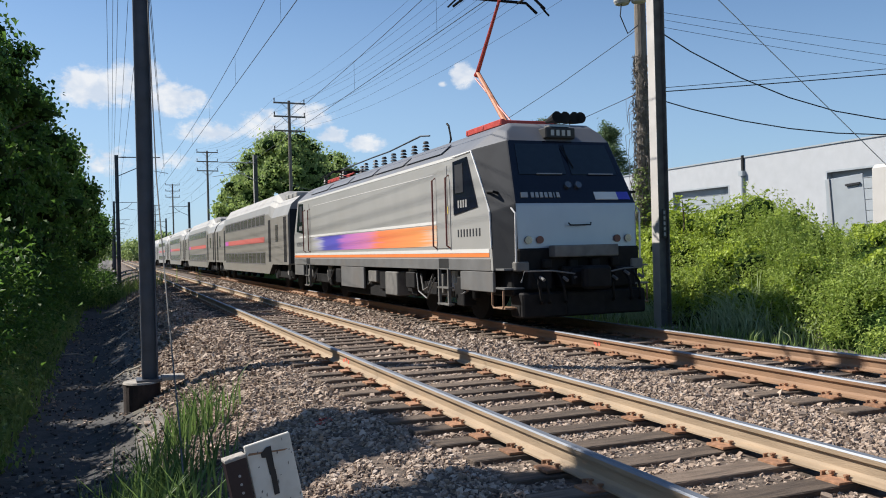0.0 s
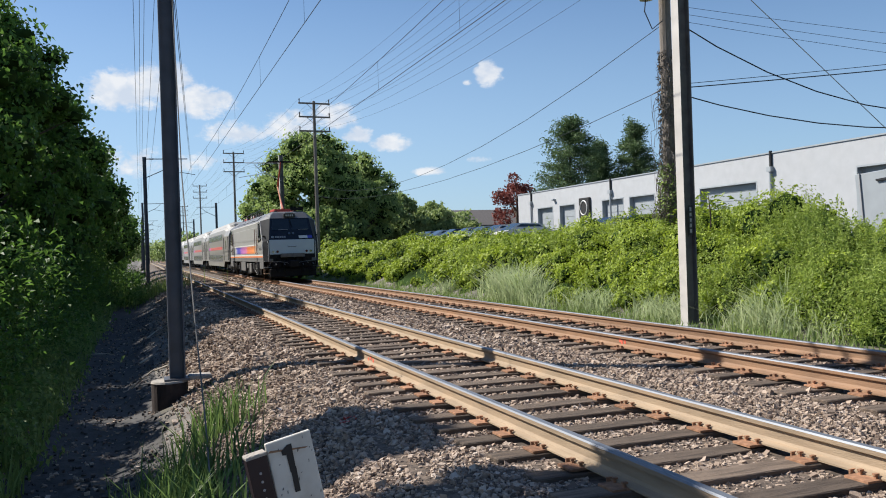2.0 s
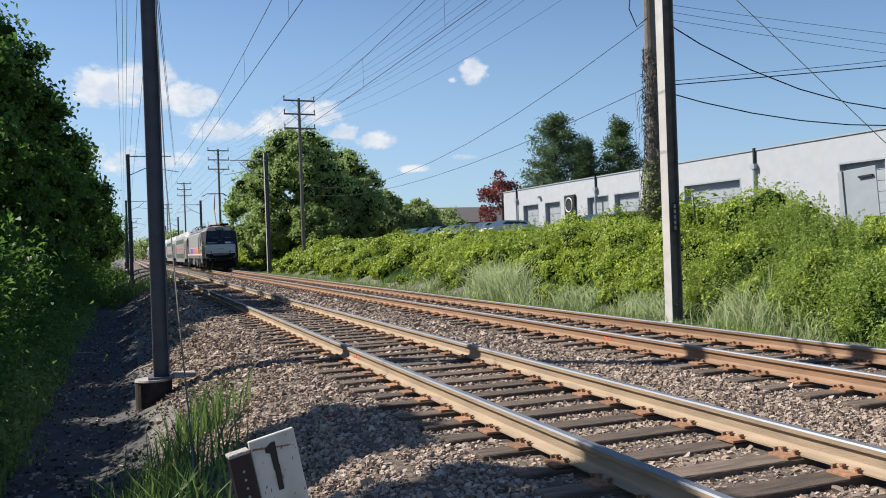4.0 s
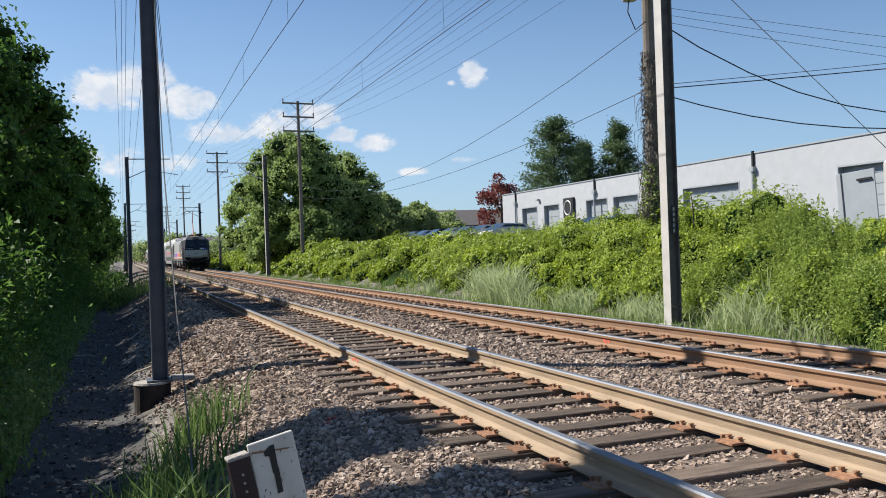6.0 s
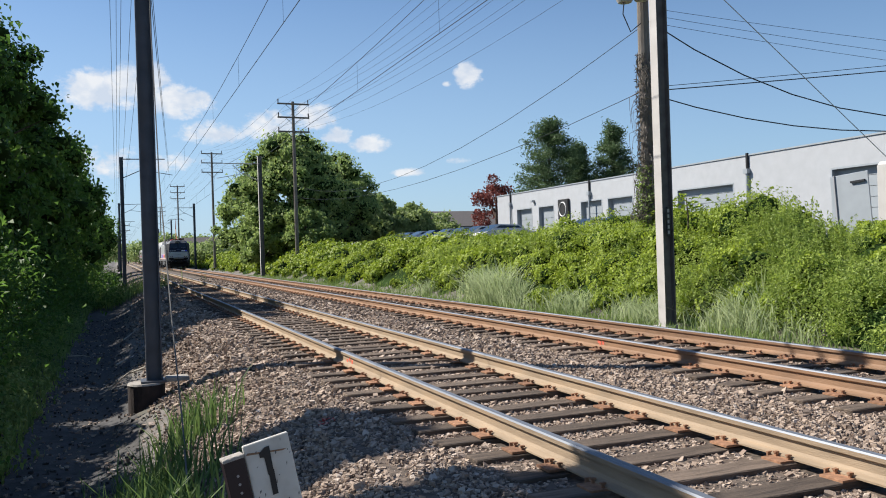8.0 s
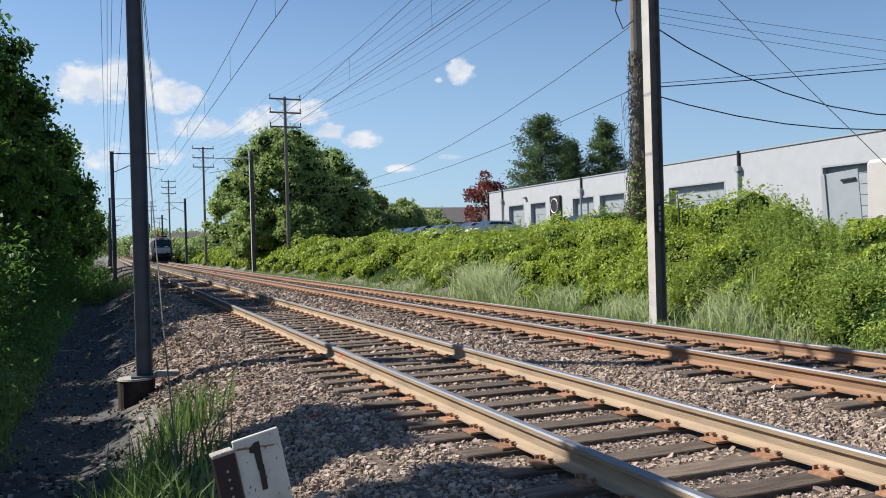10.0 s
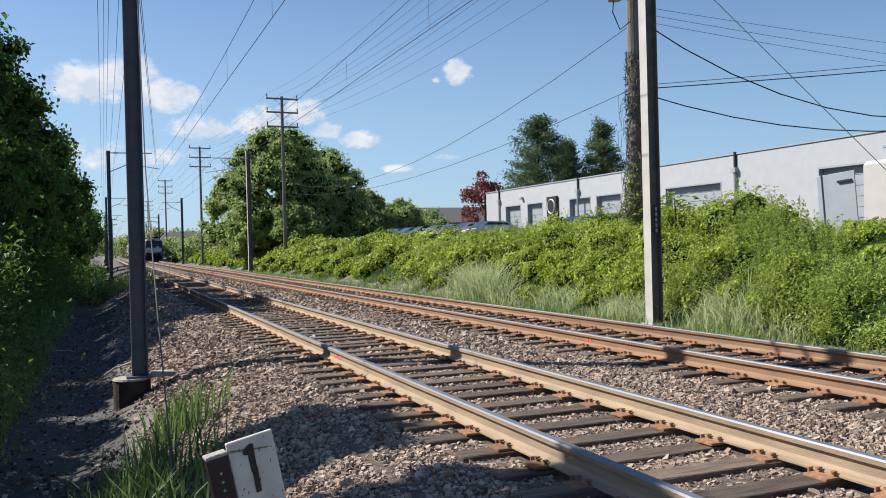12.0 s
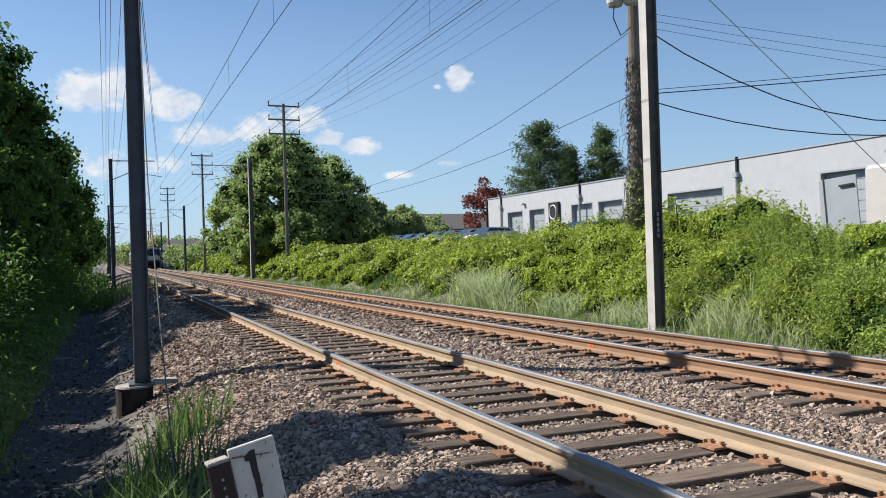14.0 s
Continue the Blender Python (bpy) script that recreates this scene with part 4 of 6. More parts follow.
            part("air_pipe", tube([(s * 1.3, ya, 0.88), (s * 1.36, ya + 0.15, 0.6), (s * 1.34, ya + 0.5, 0.52), (s * 1.3, ya + 0.75, 0.86)], 0.022, 6), M["dirty_shade_steel"] if j % 2 else M["dark_silver"], loco)
        part("brake_pipe", tube([(s * 1.34, 4.6, 0.9), (s * 1.38, 4.4, 0.5), (s * 1.34, 4.0, 0.36), (s * 1.3, 3.6, 0.8)], 0.018, 6), M["dark_silver"], loco)
        # roof edge hatches
        for i in range(5):
            part("roof_hatch", poly_prism([(s * 1.33, 3.0 + 2.4 * i, 3.27), (s * 1.33, 5.2 + 2.4 * i, 3.27), (s * 1.1, 5.2 + 2.4 * i, 3.46), (s * 1.1, 3.0 + 2.4 * i, 3.46)], (s * 0.012, 0, 0.014)), M["roof_grey"], loco)
    bogie(loco, 3.7)
    bogie(loco, LOCO - 3.7)
    part("underframe", box(-1.0, 1.0, 0.8, LOCO - 0.8, 0.72, 1.0, 0.02), M["black"], loco)
    # roof gear
    for i in range(13):
        y = 5.6 + 0.8 * i
        x = -0.68 if i < 6 else (-0.72, -0.6, 0.3)[i % 3]
        ins = bmesh.new()
        for k in range(4):
            add_tube(ins, [(x, y, 3.6 + 0.075 * k), (x, y, 3.65 + 0.075 * k)], [0.11 - 0.012 * k, 0.05], 10)
        part("insulator", ins, M["insulator"] if i < 5 else M["maroon"], loco, "dark porcelain insulator")
    part("roof_bus_bar", tube([(-0.66, 5.4, 3.98), (-0.66, 6.0, 4.05), (-0.66, 8.4, 3.97), (-0.66, 10, 3.98), (-0.66, 13.4, 3.96)], 0.02, 6), M["wire"], loco)
    part("antenna_hook", tube([(-0.5, 4.7, 3.62), (-0.5, 4.5, 3.78), (-0.5, 4.62, 4.1), (-0.5, 4.72, 4.16)], 0.025, 6), M["black"], loco)
    horns = bmesh.new()
    for x in (0.25, 0.42, 0.62, 0.75):
        add_tube(horns, [(x, 1.5, 3.75), (x, 1.1, 3.78)], [0.04, 0.11], 10)
    part("horn", horns, M["black"], loco, "black air horns")
    panto(loco, 2.6, True)
    panto(loco, LOCO - 2.9, False)
    return loco


def panto(loco, y, raised):
    base = bmesh.new()
    for x in (-0.55, 0.55):
        add_box(base, x - 0.04, x + 0.04, y - 0.85, y + 0.85, 3.7, 3.82, 0.01)
    for dy in (-0.8, 0, 0.8):
        add_box(base, -0.6, 0.6, y + dy - 0.04, y + dy + 0.04, 3.72, 3.8, 0.01)
    part("pantograph_base", base, M["red"], loco, "red pantograph base frame")
    for x in (-0.5, 0.5):
        for dy in (-0.7, 0.7):
            part("insulator", tube([(x, y + dy, 3.58), (x, y + dy, 3.74)], 0.07, 10), M["insulator"], loco)
    foot = Vector((0, y + 0.1, 3.85))
    knee = Vector((0, y + 1.5, 5.2)) if raised else Vector((0, y + 1.6, 3.95))
    head = Vector((0, y + 0.15, 6.5)) if raised else Vector((0, y - 0.6, 4.02))
    part("lower_arm", tube([foot, knee], [0.06, 0.045], 8), material("weathered_orange_arm", (0.5, 0.2, 0.1), 0.6) if raised else M["red"], loco, "rusty orange lower arm")
    part("thrust_rod", tube([foot + Vector((0, -0.25, 0)), knee + Vector((0, 0.12, -0.12))], 0.018, 6), M["red"], loco)
    part("upper_arm", tube([knee + Vector((0, 0.08, -0.06)), knee, head + Vector((0, 0.17, -0.06))], [0.06, 0.05, 0.03], 8), M["red"], loco, "red upper arm")
    hd = tube([head + Vector((-0.95, 0, -0.22)), head + Vector((-0.7, 0, -0.02)), head + Vector((0.7, 0, -0.02)), head + Vector((0.95, 0, -0.22))], 0.03, 6)
    add_tube(hd, [head + Vector((-0.95, 0.35, -0.22)), head + Vector((-0.7, 0.35, -0.02)), head + Vector((0.7, 0.35, -0.02)), head + Vector((0.95, 0.35, -0.22))], 0.03, 6)
    for x in (-0.5, 0.5):
        add_tube(hd, [head + Vector((x, 0, -0.04)), head + Vector((x, 0.35, -0.04))], 0.02, 6)
    for x in (-0.95, 0.95):
        add_tube(hd, [head + Vector((x, 0.17, -0.12)), head + Vector((x * 1.2, 0.17, -0.3))], 0.02, 6)
    part("contact_head", hd, M["black"], loco, "dark pantograph contact head")


COACH = 23.6


def build_coach():
    coach = thing("bilevel_coach", "stainless two-level passenger coach with red band and dark windows", "railway coach", group="coaches of the train")
    W = 1.45
    full = [(-W, 0.55), (-W, 3.0), (-1.36, 3.35), (-1.0, 3.82), (-0.6, 3.95), (0.6, 3.95), (1.0, 3.82), (1.36, 3.35), (W, 3.0), (W, 0.55)]
    ends = [(-W, 0.95), (-W, 2.8), (-1.3, 3.2), (-0.95, 3.5), (-0.5, 3.62), (0.5, 3.62), (0.95, 3.5), (1.3, 3.2), (W, 2.8), (W, 0.95)]
    bm = bmesh.new()
    rings = []
    for y, prof in ((0.25, ends), (3.6, ends), (4.4, full), (COACH - 4.4, full), (COACH - 3.6, ends), (COACH - 0.25, ends)):
        rings.append([bm.verts.new((x, y, z)) for x, z in prof])
    for a, b in zip(rings, rings[1:]):
        for k in range(10):
            f = bm.faces.new((a[k], a[(k + 1) % 10], b[(k + 1) % 10], b[k]))
            f.material_index = 1 if k in (2, 3, 4, 5, 6) else 2 if k == 9 else 0
    bm.faces.new(rings[0]).material_index = 0
    bm.faces.new(rings[-1]).material_index = 0
    part("body", bm, [M["coach"], M["coach_roof"], M["black"]], coach, "stainless steel body")
    part("end_door", box(-0.5, 0.5, 0.12, 0.27, 1.0, 3.1, 0.02), M["black"], coach, "black gangway")
    part("end_door", box(-0.5, 0.5, COACH - 0.27, COACH - 0.12, 1.0, 3.1, 0.02), M["black"], coach, "black gangway")
    for x0, x1 in ((-1.38, -1.1), (1.1, 1.38)):
        part("end_frame", box(x0, x1, 0.2, 0.26, 1.0, 3.0), M["dark_panel"], coach)
    for s in (-1, 1):
        x = s * W
        for z0, z1 in ((2.62, 3.0), (0.98, 1.42)):
            part("window_band", side_panel(x, 5.2, COACH - 5.2, z0 - 0.05, z1 + 0.05, 0.006), M["dark_silver"], coach)
            for i in range(11):
                y = 5.3 + i * (COACH - 10.6) / 11
                part("window", side_panel(x, y + 0.06, y + (COACH - 10.6) / 11 - 0.1, z0, z1, 0.012), M["window"], coach)
        part("band", side_panel(x, 5.4, COACH - 6.5, 1.86, 2.09, 0.008), M["pink"], coach, "faded red band")
        part("band", side_panel(x, COACH - 6.5, COACH - 5.2, 1.86, 2.09, 0.008), M["purple"], coach, "faded purple band")
        for y in (0.6, 3.9, COACH - 1.6, COACH - 5.0):
            part("door", side_panel(x, y, y + 0.55, 1.05, 2.75, 0.006), M["black"], coach, "dark door recess")
        for y in (2.3, COACH - 2.8):
            part("window", side_panel(x, y, y + 0.5, 1.85, 2.5, 0.012), M["window"], coach)
        for i in range(3):
            part("roof_vent", box(min(s * 0.5, s * 0.95), max(s * 0.5, s * 0.95), 1.0 + i * 0.8, 1.6 + i * 0.8, 3.5, 3.68, 0.02), M["coach_roof"], coach)
    bogie(coach, 2.4)
    bogie(coach, COACH - 2.4)
    return coach


# ---- poles and wires ----
def h_column(w, d, z0, z1, t=0.022):
    """H-section column, flanges facing left and right."""
    prof = [(-w / 2, -d / 2), (-w / 2 + t, -d / 2), (-w / 2 + t, -t / 2), (w / 2 - t, -t / 2), (w / 2 - t, -d / 2), (w / 2, -d / 2), (w / 2, d / 2), (w / 2 - t, d / 2), (w / 2 - t, t / 2), (-w / 2 + t, t / 2), (-w / 2 + t, d / 2), (-w / 2, d / 2)]
    bm = bmesh.new()
    a = [bm.verts.new((x, y, z0)) for x, y in prof]
    b = [bm.verts.new((x, y, z1)) for x, y in prof]
    n = len(prof)
    for i in range(n):
        # all but the flange outsides take the second material
        bm.faces.new((a[i], a[(i + 1) % n], b[(i + 1) % n], b[i])).material_index = 0 if i in (5, 11) else 1
    bm.faces.new(a)
    bm.faces.new(b)
    return bm


def catenary_pole(at, arm_to, height, mat, w, label):
    """Steel pole with footing and a cantilever over its track; arm_to is the reach in x."""
    pole = thing("catenary_pole", label, "catenary pole", at, "catenary poles")
    # pale poles: the darker second steel paints shade on web and recesses
    part("column", h_column(w, w * 0.95, 0.0, height), [mat, M["dirty_shade_steel"] if mat == M["pole_grey"] else mat], pole)
    s = 1 if arm_to > 0 else -1
    part("base_plate", box(-w * 0.85, w * 0.85, -w * 0.85, w * 0.85, 0.0, 0.03), mat, pole)
    part("footing", tube([(-0.12, 0, -0.75), (-0.12, 0, -0.03)], 0.27, 24), M["casing"], pole, "rusty steel-cased round footing, coloured darker for shade")
    part("footing_cap", tube([(-0.12, 0, -0.03), (-0.12, 0, -0.002)], [0.28, 0.265], 24), M["concrete"], pole, "pale concrete cap")
    z = 8.35 - at[2]
    part("top_arm", tube([(0, 0, z), (arm_to, 0, z + 0.02)], 0.035, 8), mat, pole, "horizontal cantilever arm")
    part("bracket_arm", tube([(0, 0, z - 1.35), (arm_to * 0.55, 0, z - 0.62), (arm_to * 0.75, 0, z - 0.1)], 0.03, 8), mat, pole, "sloping bracket arm")
    part("registration_arm", tube([(arm_to * 0.45, 0, z - 0.75), (arm_to + s * 0.5, 0, z - 1.1)], 0.022, 6), mat, pole)
    ins = bmesh.new()
    for k in range(5):
        add_tube(ins, [(arm_to * 0.12 + s * 0.06 * k, 0, z + 0.002 * k), (arm_to * 0.12 + s * (0.06 * k + 0.03), 0, z)], [0.075, 0.04], 10)
    part("insulator", ins, M["insulator"], pole)
    return pole


def wire(label, points, radius, parent=None, name="overhead_wire", sag=0.0, mat=None, group=""):
    """A cable from point to point, each span sagging."""
    pts = []
    for a, b in zip(points, points[1:]):
        a, b = Vector(a), Vector(b)
        n = max(10, int((b - a).length / 4)) if sag else 1
        for i in range(n):
            k = i / n
            pts.append(a.lerp(b, k) - Vector((0, 0, 4 * sag * k * (1 - k))))
    pts.append(Vector(points[-1]))
    bm = tube(pts, radius, 5)
    ob = part(name, bm, mat or M["wire"], parent)
    if parent is None:
        tagged(ob, label, "cable", group or "overhead wires")
    return ob


def utility_pole(at, height, label, arms, turn=0, radius=0.16):
    pole = thing("utility_pole", label, "utility pole", at, "timber utility poles", turn=turn)
    part("mast", tube([(0, 0, -0.6), (0, 0, height * 0.5), (0, 0, height)], [radius, radius * 0.85, radius * 0.7], 12), M["wood_pole"], pole)
    for z in arms:
        part("crossarm", box(-1.25, 1.25, -0.16, -0.05, z - 0.06, z + 0.06, 0.01), M["wood_pole"], pole, "timber crossarm")
        part("brace", add_tube(tube([(-0.6, -0.1, z - 0.05), (0, -0.14, z - 0.6)], 0.02, 5), [(0.6, -0.1, z - 0.05), (0, -0.14, z - 0.6)], 0.02, 5), M["wood_pole"], pole)
        for x in (-1.18, 1.18) if len(arms) > 1 else (-1.18, -0.5, 0.5, 1.18):
            part("insulator", tube([(x, -0.1, z + 0.05), (x, -0.1, z + 0.3), (x, -0.1, z + 0.36)], [0.03, 0.05, 0.03], 8), M["insulator"], pole)
    return pole


# ---- plants ----
def ball_arrays():
    bm = bmesh.new()
    bmesh.ops.create_icosphere(bm, subdivisions=1, radius=1.0)
    bm.verts.index_update()
    v, f = np.array([v.co[:] for v in bm.verts]), np.array([[v.index for v in f.verts] for f in bm.faces], np.int32)
    bm.free()
    return v, f


ICO_V, ICO_F = ball_arrays()


def tree(name, label, at, height, spread, leaf, count, mat, seed, base=0.25, clumps=46, low=0.0, group="", trunk=0.22, squash=1.0, dense=False, puff=1.0):
    """Trunk and limbs, and a crown of leaves gathered in uneven clumps. base: where the crown starts, as a share of the height."""
    rng = np.random.default_rng(seed)
    t = thing(name, label, "tree", at, group)
    wood = bmesh.new()
    lean = rng.normal(0, 0.03, 2) * height
    add_tube(wood, [(0, 0, -0.4), (lean[0] * 0.3, lean[1] * 0.3, height * 0.3), (lean[0] * 0.7, lean[1] * 0.7, height * 0.6), (lean[0], lean[1], height * 0.92)], [trunk, trunk * 0.75, trunk * 0.45, trunk * 0.1], 10)
    cz, rz = height * (1 + base) / 2, height * (1 - base) / 2
    pts, outs, core_v, core_f = [], [], [], []
    for i in range(clumps):
        d = rng.normal(0, 1, 3)
        d /= np.linalg.norm(d)
        k = rng.uniform(0.35, 1.0) ** 0.5
        c = np.array([d[0] * spread * k, d[1] * spread * k * squash, cz + d[2] * rz * k])
        widen = 1.0 - 0.35 * max(0.0, (c[2] - cz) / rz)
        c[:2] = c[:2] * widen + lean * c[2] / height
        if i % 3 == 0:
            z0 = max(height * 0.12, c[2] - 0.45 * math.hypot(c[0], c[1]) - 0.8)
            mid = (c * 0.5 + np.array([lean[0] * 0.5, lean[1] * 0.5, z0 + 0.5]) * 0.5)
            add_tube(wood, [(lean[0] * z0 / height, lean[1] * z0 / height, z0), tuple(mid), tuple(c)], [trunk * 0.35, trunk * 0.2, trunk * 0.06], 6)
        r = rng.uniform(0.16, 0.34) * spread * puff
        n = count // clumps
        q = rng.normal(0, 1, (n, 3)) + np.array([0, 0, 0.25])
        q /= np.linalg.norm(q, axis=1, keepdims=True)
        outs.append(q.copy())
        q *= (0.72 + 0.28 * rng.random((n, 1)) ** 0.6) * r * np.where(rng.random((n, 1)) < 0.14, rng.uniform(1.1, 1.75, (n, 1)), rng.uniform(0.75, 1.2, (n, 1)))
        q[:, 2] *= 0.8
        pts.append(c + q)
        # dense: a near-black ball in each clump paints the shade between leaves
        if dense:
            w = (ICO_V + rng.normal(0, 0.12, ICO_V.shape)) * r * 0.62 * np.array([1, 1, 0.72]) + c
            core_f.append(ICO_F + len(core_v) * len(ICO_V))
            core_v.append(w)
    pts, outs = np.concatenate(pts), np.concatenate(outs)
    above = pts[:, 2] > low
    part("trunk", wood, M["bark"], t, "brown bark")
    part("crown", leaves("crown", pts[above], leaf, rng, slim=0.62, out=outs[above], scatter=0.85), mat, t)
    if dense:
        part("inner_foliage", mesh_arrays("inner_foliage", np.concatenate(core_v), np.concatenate(core_f)), M["foliage_shade"], t, "near-black filler painting the shade inside the crown", smooth=True)
    return t


def pine(at, height, spread, seed):
    rng = np.random.default_rng(seed)
    t = thing("pine_tree", "tall dark green pine behind the white building", "tree", at, "pines")
    wood = tube([(0, 0, -0.3), (0, 0, height * 0.97)], [0.28, 0.03], 8)
    pts = []
    levels = 20
    for i in range(levels):
        z = height * (0.12 + 0.86 * i / levels)
        reach = spread * (1 - i / levels) ** 0.75 * rng.uniform(0.8, 1.1) + 0.25
        for k in range(6):
            a = rng.uniform(0, math.tau)
            rr = reach * rng.uniform(0.65, 1.1)
            tip = np.array([math.cos(a) * rr, math.sin(a) * rr, z + rr * 0.2 + rng.normal(0, 0.4)])
            if i < 12:
                add_tube(wood, [(0, 0, z), tuple(tip)], [0.05, 0.015], 4)
            n = 170
            s = rng.random(n) ** 0.6
            q = np.array([0, 0, z]) + (tip - np.array([0, 0, z])) * s[:, None] + rng.normal(0, 1, (n, 3)) * np.array([0.38, 0.38, 0.24])
            pts.append(q)
    part("trunk", wood, M["bark"], t)
    part("crown", leaves("crown", np.concatenate(pts), 0.36, rng, flat=0.4, slim=0.28), M["leaf_pine"], t)
    return t


def hull_height(x, y):
    """Height of the bank's growth above its soil."""
    k = [(10.7, 0.0), (11.4, 0.4), (12.3, 1.0), (13.5, 1.3), (15.2, 1.35), (16.6, 0.9), (17.4, 0.0)]
    h = 0.0
    for (x0, h0), (x1, h1) in zip(k, k[1:]):
        if x0 <= x <= x1:
            h = h0 + (h1 - h0) * (x - x0) / (x1 - x0)
    far = 0.48 if y > 30 else 1.0 - 0.52 * max(0, y - 17) / 13
    lumps = 0.55 + 0.95 * abs(fractal(x + 7, y, 0.55)) + 0.4 * fractal(x * 0.7, y + 90, 0.25)
    if y < 20:
        far *= 0.86
    if x > 11.8:
        far *= 0.22 + 0.78 * max(0.0, min(1.0, (0.95 * y + 1.2 - x) / 0.9))
    return far * h * lumps + 0.3 * abs(fractal(x, y + 40, 1.3)) * min(1, h * 2)


def hollow(x, y, z):
    """The shaded gap under the overhanging vines."""
    return abs(y - 10.1) < 0.3 and x < 11.9 and -0.25 < z < 0.75


def build_bank():
    rng = np.random.default_rng(11)
    bank = thing("bank_vegetation", "dense sunlit green vines and weeds covering the bank", "undergrowth", kind="stuff")
    xs = np.linspace(10.3, 17.4, 30)
    ys = np.concatenate([np.arange(2, 45, 0.35), np.arange(45, 150, 1.2)])
    v = np.array([(x, y, ground_z(x, y) - 0.05 + 0.38 * max(0, hull_height(x, y))) for y in ys for x in xs])
    nx = len(xs)
    q = np.array([(j * nx + i, j * nx + i + 1, (j + 1) * nx + i + 1, (j + 1) * nx + i) for j in range(len(ys) - 1) for i in range(nx - 1)], np.int32)
    # near-black hull under the vines, its colour standing for shade in the gaps
    part("undergrowth", mesh_arrays("undergrowth", v, q), M["foliage_shade"], bank, smooth=True)
    # billowing clumps of leaves: shells of foliage over the soil
    for y0, y1, puffs, per, size, r0, r1 in ((7, 26, 330, 370, 0.069, 0.32, 0.8), (26, 50, 330, 250, 0.108, 0.4, 0.95), (50, 100, 340, 120, 0.21, 0.55, 1.2), (100, 165, 160, 80, 0.33, 0.7, 1.3)):
        pts, outs, core_v, core_f = [], [], [], []
        for i in range(puffs):
            x, y = rng.uniform(11.15, 17.0), rng.uniform(y0, y1)
            h = max(0.0, hull_height(x, y))
            r = rng.uniform(r0, r1) * min(1.0, 0.45 + 0.6 * h)
            zc = ground_z(x, y) + max(0.08, h * rng.uniform(0.55, 1.05) - 0.35 * r)
            if hollow(x, y, zc) or (y < 14.8 and rng.random() < 0.3):
                continue
            d = rng.normal(0, 1, (per, 3)) + np.array([-0.45, 0.1, 0.75])
            d /= np.linalg.norm(d, axis=1, keepdims=True)
            ragged = 1 + 0.16 * np.sin(d[:, :1] * 5 + i) + 0.14 * np.sin(d[:, 1:2] * 6 + 2.1 * i)
            pts.append(np.array([x, y, zc]) + d * r * ragged * rng.uniform(0.86, 1.05, (per, 1)) * np.array([1.0, 1.15, 0.8]))
            outs.append(d)
            # filler ball in near-black: shade painted into the clump's inside
            core_f.append(ICO_F + len(core_v) * len(ICO_V))
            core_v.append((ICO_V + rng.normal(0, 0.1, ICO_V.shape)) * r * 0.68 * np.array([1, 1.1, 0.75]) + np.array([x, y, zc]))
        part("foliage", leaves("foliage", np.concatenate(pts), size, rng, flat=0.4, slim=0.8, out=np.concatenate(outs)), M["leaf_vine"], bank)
        part("inner_foliage", mesh_arrays("inner_foliage", np.concatenate(core_v), np.concatenate(core_f)), M["foliage_shade"], bank, smooth=True)
    # low leafy cover at the foot of the bank
    pts = []
    for i in range(470):
        y = rng.uniform(7.5, 19 if i < 330 else 12.5)
        x = rng.uniform(10.9, 13.4 if i < 250 else 16.5 if i < 330 else 13.0)
        if x < 11.5 and i < 330 and rng.random() < 0.4:
            continue
        r = rng.uniform(0.16, 0.42)
        zc = ground_z(x, y) + 0.6 * max(0, hull_height(x, y)) + rng.uniform(-0.02, 0.14)
        if hollow(x, y, zc):
            continue
        d = rng.normal(0, 1, (130, 3)) + np.array([-0.25, 0.0, 0.5])
        d /= np.linalg.norm(d, axis=1, keepdims=True)
        pts.append(np.array([x, y, zc]) + d * r * rng.uniform(0.6, 1.1, (130, 1)) * np.array([1.2, 1.3, 0.8]))
    part("foliage", leaves("foliage", np.concatenate(pts), 0.062, rng, flat=0.4, slim=0.6), M["leaf_weed"], bank)
    # upright weeds: stems with leaves up their length
    pts = []
    for i in range(1150):
        y = rng.uniform(8.6, 15.2) if i < 900 else rng.uniform(15, 34)
        x = rng.uniform(10.9, 14.0)
        if fractal(x + 3, y, 0.8) < -0.12 or x > 0.95 * y + 1.5:
            continue
        h = rng.uniform(0.5, 1.15)
        z0 = ground_z(x, y) + 0.62 * max(0, hull_height(x, y))
        if hollow(x, y, z0):
            continue
        m = 60
        k = rng.random(m)
        lean = rng.normal(0, 0.1, 2)
        pts.append(np.stack([x + lean[0] * k + rng.normal(0, 0.06, m) * (1.15 - k), y + lean[1] * k + rng.normal(0, 0.06, m) * (1.15 - k), z0 + h * k], 1))
    part("weeds", leaves("weeds", np.concatenate(pts), 0.072, rng, flat=0.2, slim=0.32), M["leaf_weed"], bank)
    # pale reeds in bunches along the foot
    roots = []
    for y, m, high in ((30.2, 140, 0.6), (25.4, 260, 1.0), (24.5, 330, 1.1), (23.6, 300, 1.0), (22.6, 220, 0.75), (21.4, 90, 0.5), (19.6, 200, 0.6), (18.7, 180, 0.55), (16.6, 140, 0.5), (15.8, 170, 0.55), (15.2, 120, 0.5),
                       (13.4, 170, 0.5), (12.7, 220, 0.75), (12.1, 140, 0.55), (11.2, 80, 0.45)):
        x, yy = 10.85 + rng.normal(0, 0.22, m), y + rng.normal(0, 0.27, m)
        part("reeds", blades("reeds", np.stack([x, yy, [ground_z(a, b) for a, b in zip(x, yy)]], 1), high, rng, 0.011, 0.85), M["reed"], bank)
    n = 9000
    x, y = rng.uniform(9.5, 11.2, n), rng.uniform(6, 70, n)
    z = np.array([ground_z(a, b) for a, b in zip(x, y)])
